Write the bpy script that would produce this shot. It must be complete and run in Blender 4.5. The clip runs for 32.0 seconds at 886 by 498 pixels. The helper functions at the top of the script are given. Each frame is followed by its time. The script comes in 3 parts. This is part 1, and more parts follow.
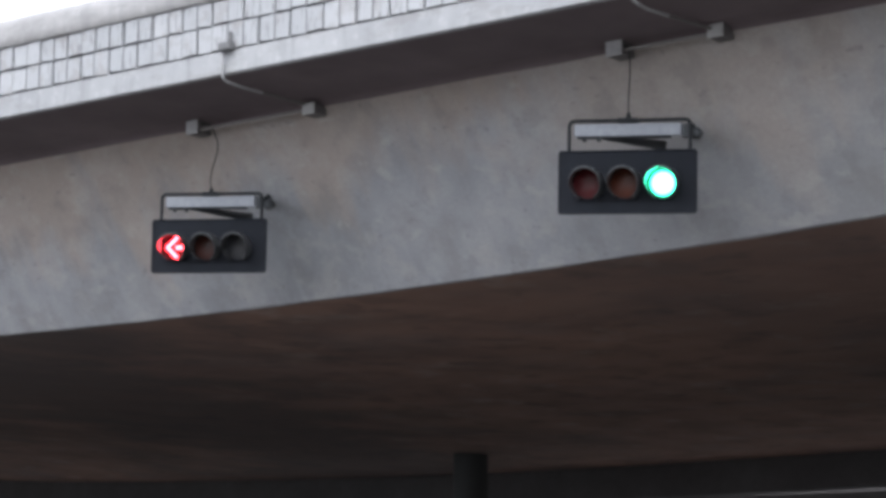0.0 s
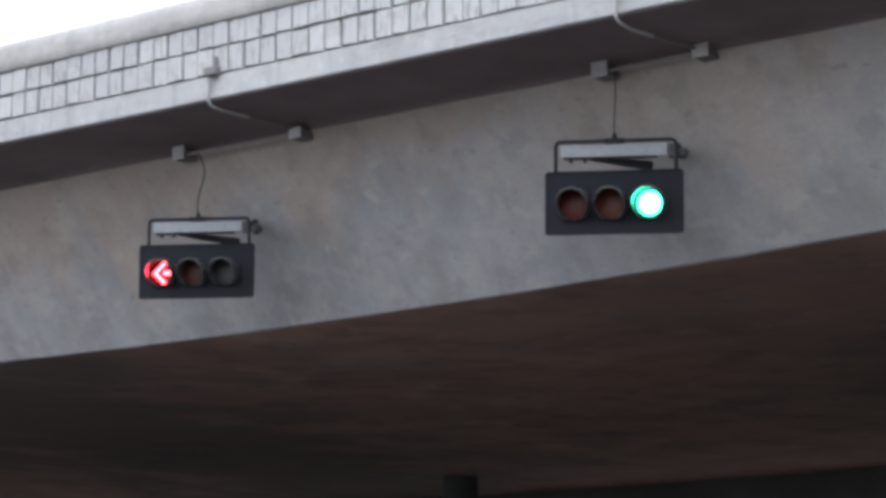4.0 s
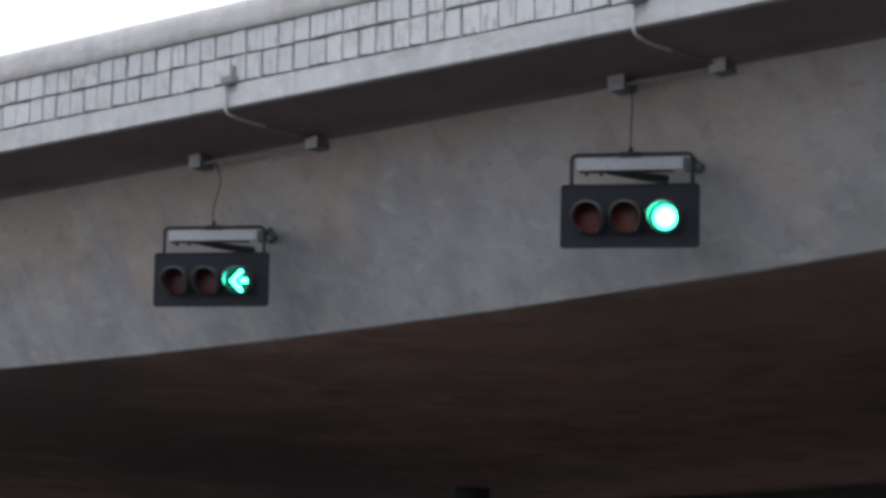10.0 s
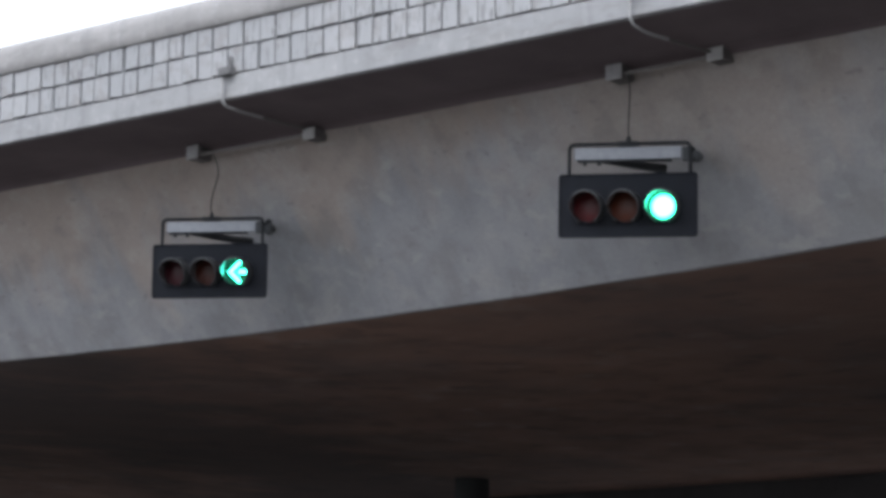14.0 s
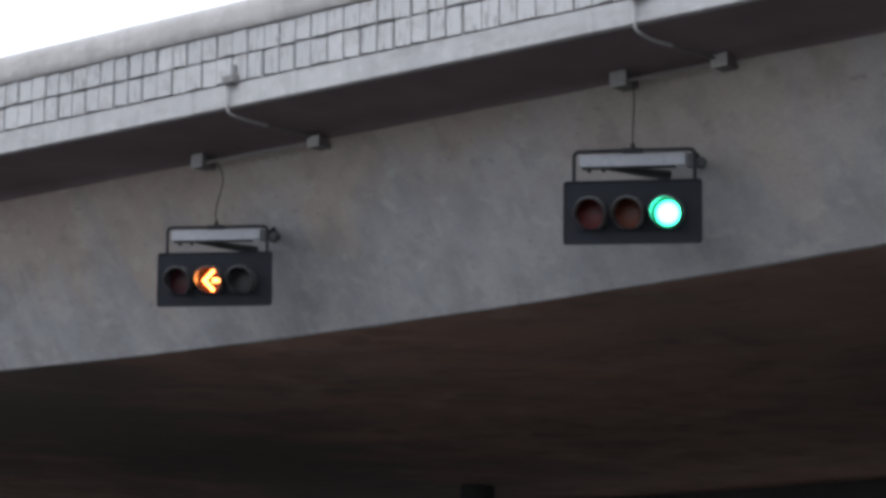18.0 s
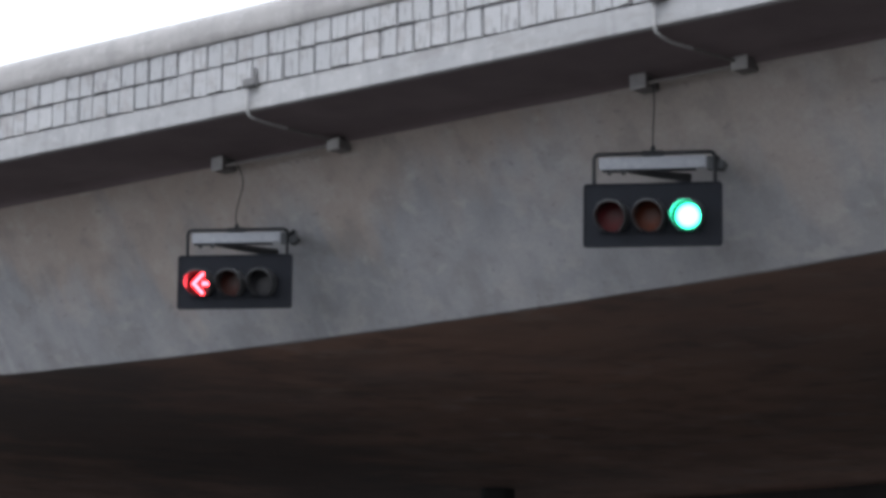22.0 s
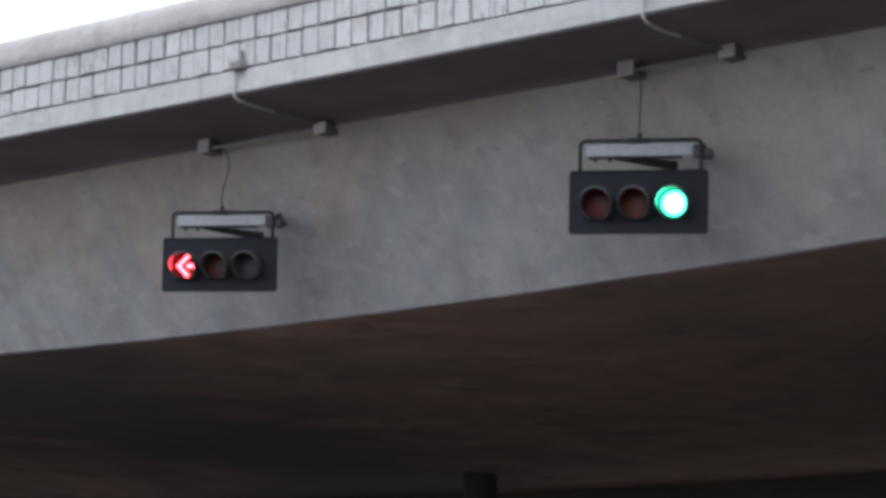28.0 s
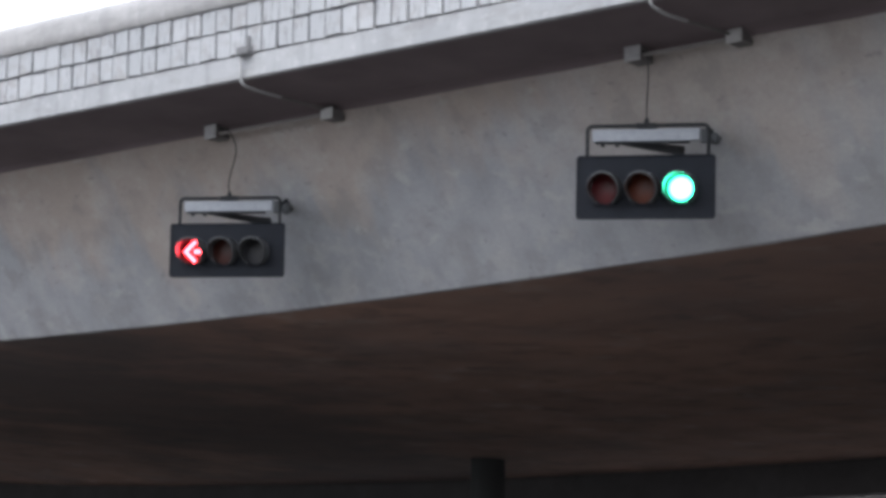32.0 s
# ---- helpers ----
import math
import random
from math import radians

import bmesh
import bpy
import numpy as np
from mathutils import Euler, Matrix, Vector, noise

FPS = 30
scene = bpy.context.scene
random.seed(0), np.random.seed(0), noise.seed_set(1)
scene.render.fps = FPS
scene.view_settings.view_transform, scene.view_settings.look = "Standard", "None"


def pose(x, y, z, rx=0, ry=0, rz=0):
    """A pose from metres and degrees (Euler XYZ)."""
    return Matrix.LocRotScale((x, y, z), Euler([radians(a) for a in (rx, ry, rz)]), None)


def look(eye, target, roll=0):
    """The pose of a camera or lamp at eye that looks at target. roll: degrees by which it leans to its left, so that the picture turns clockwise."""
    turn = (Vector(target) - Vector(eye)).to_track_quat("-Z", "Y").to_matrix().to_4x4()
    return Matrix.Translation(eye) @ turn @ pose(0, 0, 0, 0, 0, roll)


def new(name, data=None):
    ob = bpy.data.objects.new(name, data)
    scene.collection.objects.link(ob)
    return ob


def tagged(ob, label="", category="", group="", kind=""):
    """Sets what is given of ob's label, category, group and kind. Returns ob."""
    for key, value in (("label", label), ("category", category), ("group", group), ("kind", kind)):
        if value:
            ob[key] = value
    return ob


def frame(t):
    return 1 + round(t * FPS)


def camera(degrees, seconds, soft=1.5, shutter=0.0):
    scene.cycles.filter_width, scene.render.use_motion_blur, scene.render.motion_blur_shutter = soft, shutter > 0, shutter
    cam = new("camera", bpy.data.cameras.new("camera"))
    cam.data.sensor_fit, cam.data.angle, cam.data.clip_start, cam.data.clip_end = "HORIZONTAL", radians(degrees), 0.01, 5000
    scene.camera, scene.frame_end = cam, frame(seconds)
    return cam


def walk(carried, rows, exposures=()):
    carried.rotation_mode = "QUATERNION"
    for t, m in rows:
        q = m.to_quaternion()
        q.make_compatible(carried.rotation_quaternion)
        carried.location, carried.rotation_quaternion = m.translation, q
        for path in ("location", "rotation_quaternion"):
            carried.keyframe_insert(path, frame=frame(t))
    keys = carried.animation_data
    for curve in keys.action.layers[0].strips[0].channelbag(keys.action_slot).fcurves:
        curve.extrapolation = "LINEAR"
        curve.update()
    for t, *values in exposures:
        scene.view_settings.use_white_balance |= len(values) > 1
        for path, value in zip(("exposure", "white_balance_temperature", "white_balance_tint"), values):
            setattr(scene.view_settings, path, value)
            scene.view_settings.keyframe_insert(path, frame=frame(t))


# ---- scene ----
cam = camera(2 * math.degrees(math.atan(784 / 3500)), 32.0, soft=3.8, shutter=0.4)

# The camera stands on one spot at driver's height and only sways: seconds, pan, tilt, roll in degrees.
EYE = (0.0, 0.0, 1.25)
SWAY = [
    (0, -0.442, 10.670, 0.035), (0.5, -0.629, 10.626, -0.141), (1, -0.880, 10.549, -0.362), (1.5, -0.837, 10.750, -0.498),
    (2, -0.899, 10.823, -0.579), (2.5, -0.778, 10.826, -0.646), (3, -0.770, 11.065, -0.722), (3.5, -0.818, 11.259, -0.690),
    (5.5, -0.734, 11.393, -0.686), (6, -0.763, 11.482, -0.614), (6.5, -0.775, 11.450, -0.596), (7, -0.787, 11.242, -0.586),
    (7.5, -0.725, 11.103, -0.624), (8, -0.336, 11.142, -0.488), (8.5, -0.132, 10.809, -0.439), (9, -0.065, 10.965, -0.278),
    (9.5, -0.358, 11.301, -0.091), (10, -0.373, 11.649, 0.117), (10.5, -0.514, 11.557, 0.192), (11, -0.464, 11.375, 0.193),
    (11.5, -0.335, 11.467, 0.158), (12, -0.243, 11.449, 0.148), (12.5, -0.263, 11.402, 0.016), (13, -0.338, 11.403, -0.056),
    (13.5, -0.383, 11.416, -0.169), (14, -0.424, 11.368, -0.178), (14.5, -0.450, 11.407, -0.273), (16.5, -0.396, 11.563, -0.374),
    (17, -0.386, 11.689, -0.361), (17.5, -0.348, 11.592, -0.397), (18, -0.285, 11.582, -0.348), (18.5, -0.299, 11.573, -0.344),
    (19, -0.178, 11.454, -0.366), (19.5, -0.191, 11.375, -0.263), (20, -0.165, 11.295, -0.078), (20.5, -0.009, 11.347, 0.050),
    (21, 0.124, 11.346, 0.003), (21.5, 0.136, 11.332, -0.167), (22, 0.304, 11.664, -0.221), (22.5, 0.154, 11.584, -0.137),
    (23, -0.000, 12.299, -0.002), (23.5, -0.046, 11.888, 0.022), (24, -0.198, 11.488, -0.023), (24.5, -0.167, 11.641, -0.113),
    (25, -0.244, 11.530, -0.046), (25.5, -0.270, 11.427, -0.025), (27.5, -0.077, 11.101, 0.157), (28, -0.125, 11.232, 0.306),
    (28.5, -0.179, 11.184, 0.285), (29, -0.165, 11.220, 0.168), (29.5, -0.243, 11.046, 0.153), (30, -0.342, 11.024, 0.085),
    (30.5, -0.192, 11.061, 0.100), (31, -0.050, 11.037, 0.086), (31.5, -0.211, 10.871, 0.167), (32, 0.083, 10.807, 0.276),
]
EXPOSURES = [(0, 0.78), (2, 0.78), (3, 0.70), (6, 0.57), (7, 0.50), (8, 0.57), (9, 0.55), (10, 0.18), (10.6, 0.14), (11, 0.46), (11.5, 0.38), (12, 0.32), (14, 0.34), (17, 0.23),
             (18, 0.23), (19, 0.27), (20, 0.46), (21, 0.40), (22, 0.26), (22.7, 0.0), (23, -0.27), (23.4, -0.1), (24, 0.48), (25, 0.27), (28, 0.45), (29, 0.46),
             (30, 0.62), (31, 0.63), (32, 0.66)]


def aim(pan, tilt, roll):
    return Matrix.Translation(EYE) @ pose(0, 0, 0, 90 + tilt, 0, pan) @ pose(0, 0, 0, 0, 0, roll)


walk(cam, [(t, aim(p, e, r)) for t, p, e, r in SWAY], EXPOSURES)

# ---- world and sun: a bright overcast day ----
world = bpy.data.worlds.new("overcast_sky")
scene.world = world
world.use_nodes = True
wn, wl = world.node_tree.nodes, world.node_tree.links
wn.clear()
w_out = wn.new("ShaderNodeOutputWorld")
w_bg = wn.new("ShaderNodeBackground")
w_sky = wn.new("ShaderNodeTexSky")
w_sky.sky_type = "NISHITA"
w_sky.sun_disc = False
w_sky.sun_elevation = radians(48)
w_sky.sun_rotation = radians(200)
w_sky.dust_density = 4.0
w_sky.air_density = 1.0
w_hsv = wn.new("ShaderNodeHueSaturation")
w_hsv.inputs["Saturation"].default_value = 0.35
# a closed cloud layer evens the clear sky out
w_cloud = wn.new("ShaderNodeMix")
w_cloud.data_type = "RGBA"
w_cloud.inputs[0].default_value = 0.7
w_cloud.inputs[7].default_value = (8.85, 9.4, 10.55, 1)
wl.new(w_sky.outputs[0], w_hsv.inputs["Color"])
wl.new(w_hsv.outputs[0], w_cloud.inputs[6])
wl.new(w_cloud.outputs[2], w_bg.inputs["Color"])
w_bg.inputs["Strength"].default_value = 0.156
wl.new(w_bg.outputs[0], w_out.inputs[0])

sun_data = bpy.data.lights.new("sun", "SUN")
sun_data.energy = 0.3
sun_data.angle = radians(25)
sun_data.color = (1.0, 0.97, 0.93)
sun = new("sun", sun_data)
sun.matrix_world = look((0, 0, 60), (14, 38, 0))


# ---- materials ----
class Mat:
    """A small wrapper that makes node materials short to write."""

    def __init__(self, name):
        self.m = bpy.data.materials.new(name)
        self.m.use_nodes = True
        self.n, self.l = self.m.node_tree.nodes, self.m.node_tree.links
        self.b = self.n["Principled BSDF"]
        self.co = self.n.new("ShaderNodeTexCoord").outputs["Object"]

    def put(self, value, socket):
        if isinstance(value, (int, float, tuple)):
            socket.default_value = value
        else:
            self.l.new(value, socket)

    def noise(self, scale, detail=4.0, rough=0.55, stretch=(1, 1, 1), turn=(0, 0, 0), shift=(0, 0, 0)):
        mp = self.n.new("ShaderNodeMapping")
        mp.inputs["Scale"].default_value = stretch
        mp.inputs["Rotation"].default_value = [radians(a) for a in turn]
        mp.inputs["Location"].default_value = shift
        self.l.new(self.co, mp.inputs["Vector"])
        t = self.n.new("ShaderNodeTexNoise")
        t.inputs["Scale"].default_value = scale
        t.inputs["Detail"].default_value = detail
        t.inputs["Roughness"].default_value = rough
        self.l.new(mp.outputs[0], t.inputs["Vector"])
        return t.outputs["Fac"]

    def ramp(self, fac, lo, hi, a=0.0, b=1.0):
        r = self.n.new("ShaderNodeMapRange")
        for key, v in (("From Min", lo), ("From Max", hi), ("To Min", a), ("To Max", b)):
            r.inputs[key].default_value = v
        self.l.new(fac, r.inputs["Value"])
        return r.outputs[0]

    def mix(self, fac, a, b, how="MIX"):
        x = self.n.new("ShaderNodeMix")
        x.data_type, x.blend_type = "RGBA", how
        self.put(fac, x.inputs[0])
        self.put(a if not isinstance(a, tuple) else (*a, 1), x.inputs[6])
        self.put(b if not isinstance(b, tuple) else (*b, 1), x.inputs[7])
        return x.outputs[2]

    def math(self, op, a, b=0.0, c=0.0):
        x = self.n.new("ShaderNodeMath")
        x.operation = op
        x.use_clamp = op == "MULTIPLY"
        self.put(a, x.inputs[0])
        self.put(b, x.inputs[1])
        self.put(c, x.inputs[2])
        return x.outputs[0]

    def height(self):
        x = self.n.new("ShaderNodeSeparateXYZ")
        self.l.new(self.co, x.inputs[0])
        return x.outputs

    def random(self):
        return self.n.new("ShaderNodeObjectInfo").outputs["Random"]

    def bump(self, fac, strength, distance):
        x = self.n.new("ShaderNodeBump")
        x.inputs["Strength"].default_value = strength
        x.inputs["Distance"].default_value = distance
        self.l.new(fac, x.inputs["Height"])
        self.l.new(x.outputs[0], self.b.inputs["Normal"])

    def done(self, colour, rough=0.8, metal=0.0, spec=0.5):
        self.put((*colour, 1) if isinstance(colour, tuple) else colour, self.b.inputs["Base Color"])
        self.put(rough, self.b.inputs["Roughness"])
        self.b.inputs["Metallic"].default_value = metal
        self.b.inputs["Specular IOR Level"].default_value = spec
        return self.m


def concrete_web():
    """Weathered grey concrete of the inclined web: soft blotches, faint run-off and ragged brown staining below the deck."""
    k = Mat("concrete_web")
    xyz = k.height()
    big = k.noise(0.5, 3, 0.5, shift=(10, 0, 0))
    mott = k.noise(1.5, 3, 0.5, shift=(3, 1, 0))
    streak = k.noise(3.0, 3, 0.55, stretch=(1, 0.14, 0.14), turn=(0, -3, 0))
    fine = k.noise(26, 4, 0.65)
    dab = k.noise(2.6, 4, 0.55, stretch=(1, 0.8, 0.8), turn=(0, 20, 0), shift=(1, 9, 4))
    col = k.mix(k.ramp(big, 0.36, 0.64), (0.295, 0.304, 0.324), (0.345, 0.35, 0.367))
    # a paler length of the girder around s = 8.6
    wave = k.ramp(k.noise(0.5, 4, 0.6, shift=(6, 1, 3)), 0.3, 0.7, -0.4, 0.4)
    near = k.math("ADD", k.math("MULTIPLY_ADD", k.math("ABSOLUTE", k.math("ADD", xyz[0], 8.6)), 0.2), wave)
    col = k.mix(k.ramp(near, 0.2, 1.0, 0.5, 0.0), col, (0.43, 0.434, 0.447))
    col = k.mix(k.ramp(mott, 0.5, 0.68, 0, 0.32), col, (0.43, 0.43, 0.44))
    col = k.mix(k.ramp(mott, 0.48, 0.34, 0, 0.32), col, (0.215, 0.22, 0.235))
    col = k.mix(k.ramp(streak, 0.54, 0.68, 0, 0.22), col, (0.43, 0.44, 0.455))
    col = k.mix(k.ramp(streak, 0.44, 0.3, 0, 0.2), col, (0.19, 0.185, 0.185))
    # darker, bluer patches low on the web, right of each signal
    for s, z, wide, most in ((15.5, 5.3, 1.3, 0.42), (9.1, 5.05, 1.7, 0.66)):
        across, up = k.math("ADD", xyz[0], s), k.math("ADD", xyz[2], -z)
        gap = k.math("SQRT", k.math("ADD", k.math("POWER", k.math("ABSOLUTE", across), 2.0), k.math("POWER", k.math("ABSOLUTE", up), 2.0)))
        col = k.mix(k.ramp(k.math("ADD", gap, wave), 0.3, wide, most, 0.0), col, (0.20, 0.208, 0.228))
    # lime run-off
    lime = k.noise(1.25, 4, 0.6, stretch=(1, 0.1, 0.1), turn=(0, -3, 0), shift=(17, 0, 0))
    col = k.mix(k.ramp(lime, 0.60, 0.68, 0, 0.4), col, (0.50, 0.51, 0.525))
    # brown water stain that hangs from the joint below the deck, with ragged tongues
    tongue = k.ramp(k.noise(1.1, 4, 0.6, stretch=(1, 0.35, 0.35), shift=(7, 0, 2)), 0.3, 0.7, -0.8, 0.8)
    col = k.mix(k.ramp(k.math("ADD", xyz[2], tongue), 5.8, 6.6, 0.0, 0.85), col, (0.40, 0.34, 0.302))
    rust = k.noise(0.9, 4, 0.6, shift=(21, 5, 0))
    col = k.mix(k.ramp(k.math("ADD", xyz[2], k.ramp(rust, 0.3, 0.7, -0.9, 0.9)), 6.3, 6.85, 0.0, 0.3), col, (0.36, 0.29, 0.245))
    col = k.mix(k.ramp(near, 0.1, 0.8, 0.28, 0.0), col, (0.45, 0.435, 0.42))
    # scaled and limed patches
    patch = k.noise(1.9, 5, 0.6, turn=(0, 35, 0), stretch=(0.8, 1, 1), shift=(0, 3, 11))
    col = k.mix(k.ramp(patch, 0.54, 0.64, 0, 0.28), col, (0.50, 0.475, 0.445))
    col = k.mix(k.ramp(patch, 0.45, 0.34, 0, 0.27), col, (0.205, 0.185, 0.175))
    col = k.mix(k.ramp(dab, 0.55, 0.65, 0, 0.22), col, (0.47, 0.465, 0.46))
    col = k.mix(k.ramp(dab, 0.43, 0.35, 0, 0.28), col, (0.20, 0.195, 0.195))
    scale = k.noise(4.6, 4, 0.6, stretch=(0.55, 1, 1), turn=(0, -25, 0), shift=(2, 2, 9))
    col = k.mix(k.ramp(scale, 0.60, 0.68, 0, 0.32), col, (0.49, 0.48, 0.46))
    pock = k.noise(11, 3, 0.5, stretch=(0.6, 1, 1), shift=(5, 5, 5))
    col = k.mix(k.ramp(pock, 0.66, 0.72, 0, 0.4), col, (0.17, 0.165, 0.165))
    col = k.mix(k.ramp(fine, 0.35, 0.65, 0, 0.2), col, (0.18, 0.18, 0.18))
    k.bump(fine, 0.35, 0.01)
    return k.done(col, 0.88)


def concrete_soffit():
    """Brown, board-marked concrete under the deck, darker in bands and patches."""
    k = Mat("concrete_soffit")
    board = k.noise(0.9, 5, 0.6)
    dash = k.noise(1.5, 3, 0.5, shift=(4, 4, 0))
    pale = k.noise(1.3, 4, 0.6, shift=(14, 3, 0))
    blot = k.noise(0.16, 4, 0.6, shift=(5, 2, 0))
    ash = k.noise(0.45, 4, 0.6, shift=(9, 17, 0))
    fine = k.noise(9, 3, 0.6)
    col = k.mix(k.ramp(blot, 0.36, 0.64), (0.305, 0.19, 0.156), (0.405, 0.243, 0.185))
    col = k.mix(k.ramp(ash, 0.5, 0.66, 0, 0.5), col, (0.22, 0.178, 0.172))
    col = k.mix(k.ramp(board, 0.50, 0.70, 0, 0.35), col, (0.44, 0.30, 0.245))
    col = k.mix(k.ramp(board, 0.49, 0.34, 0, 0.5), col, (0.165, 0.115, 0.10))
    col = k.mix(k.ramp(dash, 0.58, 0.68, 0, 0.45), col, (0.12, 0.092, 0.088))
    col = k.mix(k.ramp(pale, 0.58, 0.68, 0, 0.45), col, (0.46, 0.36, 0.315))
    # darker bands that run across the deck
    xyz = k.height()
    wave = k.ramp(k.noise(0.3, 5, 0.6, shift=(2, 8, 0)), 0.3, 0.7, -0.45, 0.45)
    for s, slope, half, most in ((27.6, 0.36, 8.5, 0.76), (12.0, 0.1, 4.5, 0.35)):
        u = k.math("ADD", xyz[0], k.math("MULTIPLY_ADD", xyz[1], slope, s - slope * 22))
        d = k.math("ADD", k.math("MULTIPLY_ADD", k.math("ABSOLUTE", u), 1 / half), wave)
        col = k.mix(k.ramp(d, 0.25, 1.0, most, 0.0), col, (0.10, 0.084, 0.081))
    # darker patches by the drip edge
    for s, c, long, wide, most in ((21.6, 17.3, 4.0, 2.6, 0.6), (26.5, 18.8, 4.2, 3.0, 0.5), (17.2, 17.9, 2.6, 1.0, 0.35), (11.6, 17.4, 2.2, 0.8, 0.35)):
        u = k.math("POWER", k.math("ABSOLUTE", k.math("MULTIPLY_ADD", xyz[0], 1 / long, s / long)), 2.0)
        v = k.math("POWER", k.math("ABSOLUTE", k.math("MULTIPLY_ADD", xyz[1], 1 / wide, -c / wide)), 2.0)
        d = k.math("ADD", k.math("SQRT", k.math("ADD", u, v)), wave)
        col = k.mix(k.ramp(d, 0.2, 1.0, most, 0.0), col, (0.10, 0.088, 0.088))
    k.bump(fine, 0.4, 0.02)
    return k.done(col, 0.92)


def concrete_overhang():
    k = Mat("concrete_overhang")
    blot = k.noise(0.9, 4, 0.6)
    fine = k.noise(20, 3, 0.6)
    # darker than the other concrete: shade under the deck edge is in the colour
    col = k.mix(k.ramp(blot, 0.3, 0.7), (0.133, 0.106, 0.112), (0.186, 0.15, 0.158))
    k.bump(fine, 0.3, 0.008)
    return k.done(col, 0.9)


def concrete_edge(name, lo, hi, streaks=0.4):
    """Pale weathered concrete of the parapet and its coping."""
    k = Mat(name)
    big = k.noise(0.8, 4, 0.6)
    speck = k.noise(7, 5, 0.65)
    streak = k.noise(6, 3, 0.6, stretch=(1, 0.15, 0.08))
    damp = k.noise(2.2, 4, 0.65, stretch=(0.6, 1, 2.2), shift=(4, 0, 1))
    col = k.mix(k.ramp(big, 0.3, 0.7), lo, hi)
    col = k.mix(k.ramp(speck, 0.56, 0.72, 0, 0.5), col, (0.30, 0.30, 0.31))
    col = k.mix(k.ramp(streak, 0.52, 0.72, 0, streaks), col, (0.25, 0.25, 0.26))
    col = k.mix(k.ramp(damp, 0.54, 0.64, 0, 0.45), col, (0.29, 0.283, 0.282))
    col = k.mix(k.ramp(speck, 0.45, 0.28, 0, 0.5), col, (0.58, 0.58, 0.59))
    k.bump(speck, 0.35, 0.012)
    return k.done(col, 0.85)


def block_face():
    """Pale facing blocks, each a little different, with dark run-off smears."""
    k = Mat("facing_block")
    rnd = k.math("MULTIPLY_ADD", k.n.new("ShaderNodeNewGeometry").outputs["Random Per Island"], 0.5, k.math("MULTIPLY", k.random(), 0.5))
    away = k.n.new("ShaderNodeVectorMath")
    away.operation = "MULTIPLY_ADD"
    k.l.new(rnd, away.inputs[0])
    away.inputs[1].default_value = (91, 37, 53)
    k.l.new(k.co, away.inputs[2])
    k.co = away.outputs[0]
    smear = k.noise(5, 4, 0.6, stretch=(2.4, 1, 0.22))
    speck = k.noise(25, 4, 0.6)
    blotch = k.noise(1.5, 4, 0.6, stretch=(1, 1, 0.7), shift=(3, 8, 5))
    col = k.mix(rnd, (0.365, 0.378, 0.398), (0.515, 0.522, 0.54))
    col = k.mix(k.ramp(blotch, 0.52, 0.66, 0, 0.6), col, (0.31, 0.29, 0.287))
    col = k.mix(k.ramp(smear, 0.55, 0.66, 0, 0.7), col, (0.19, 0.188, 0.198))
    col = k.mix(k.ramp(speck, 0.4, 0.7, 0, 0.25), col, (0.57, 0.57, 0.58))
    k.bump(speck, 0.4, 0.01)
    return k.done(col, 0.85)


def simple(name, lo, hi, scale=8.0, rough=0.6, metal=0.0, bump=0.2, spec=0.5):
    """One surface with mottling at two scales."""
    k = Mat(name)
    a, b = k.noise(scale, 4, 0.6), k.noise(scale * 6, 3, 0.6)
    col = k.mix(k.ramp(a, 0.3, 0.7), lo, hi)
    col = k.mix(k.ramp(b, 0.55, 0.8, 0, 0.35), col, tuple(c * 0.6 for c in lo))
    if bump:
        k.bump(b, bump, 0.004)
    return k.done(col, k.ramp(a, 0.3, 0.7, rough * 0.85, min(1, rough * 1.15)), metal, spec)


def glow(name, colour, strength, edge=0.0, inner=0.09, outer=0.15):
    """A lit signal lens: brighter where the diodes sit at its middle."""
    k = Mat(name)
    k.b.inputs["Emission Color"].default_value = (*colour, 1)
    if edge:
        x = k.n.new("ShaderNodeVectorMath")
        x.operation = "LENGTH"
        k.l.new(k.co, x.inputs[0])
        k.put(k.ramp(x.outputs["Value"], inner, outer, strength, edge), k.b.inputs["Emission Strength"])
    else:
        k.b.inputs["Emission Strength"].default_value = strength
    return k.done(tuple(c * 0.16 for c in colour), 0.4)


def lens(name, colour):
    """An unlit lens of tinted prismatic plastic."""
    k = Mat(name)
    v = k.n.new("ShaderNodeTexVoronoi")
    v.inputs["Scale"].default_value = 70
    k.l.new(k.co, v.inputs["Vector"])
    k.bump(v.outputs["Distance"], 0.5, 0.004)
    col = k.mix(k.ramp(k.noise(12), 0.3, 0.7), colour, tuple(c * 0.65 for c in colour))
    return k.done(col, 0.3, 0.0, 0.3)


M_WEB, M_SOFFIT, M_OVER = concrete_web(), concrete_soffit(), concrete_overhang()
M_EDGE = concrete_edge("concrete_edge_beam", (0.345, 0.352, 0.368), (0.455, 0.46, 0.472), 0.5)
M_COPING = concrete_edge("concrete_coping", (0.365, 0.357, 0.357), (0.46, 0.45, 0.45), 0.35)
M_JOINT = simple("block_joint", (0.055, 0.055, 0.058), (0.125, 0.125, 0.13), 6, 0.95)
M_MORTAR = simple("pale_mortar", (0.16, 0.16, 0.165), (0.24, 0.24, 0.245), 6, 0.95)
M_BLOCK = block_face()
M_BEAM = simple("near_black_concrete", (0.05, 0.045, 0.045), (0.085, 0.08, 0.08), 1.2, 0.9)
M_COLUMN = simple("dark_column_paint", (0.028, 0.03, 0.03), (0.045, 0.047, 0.047), 2.0, 0.8)
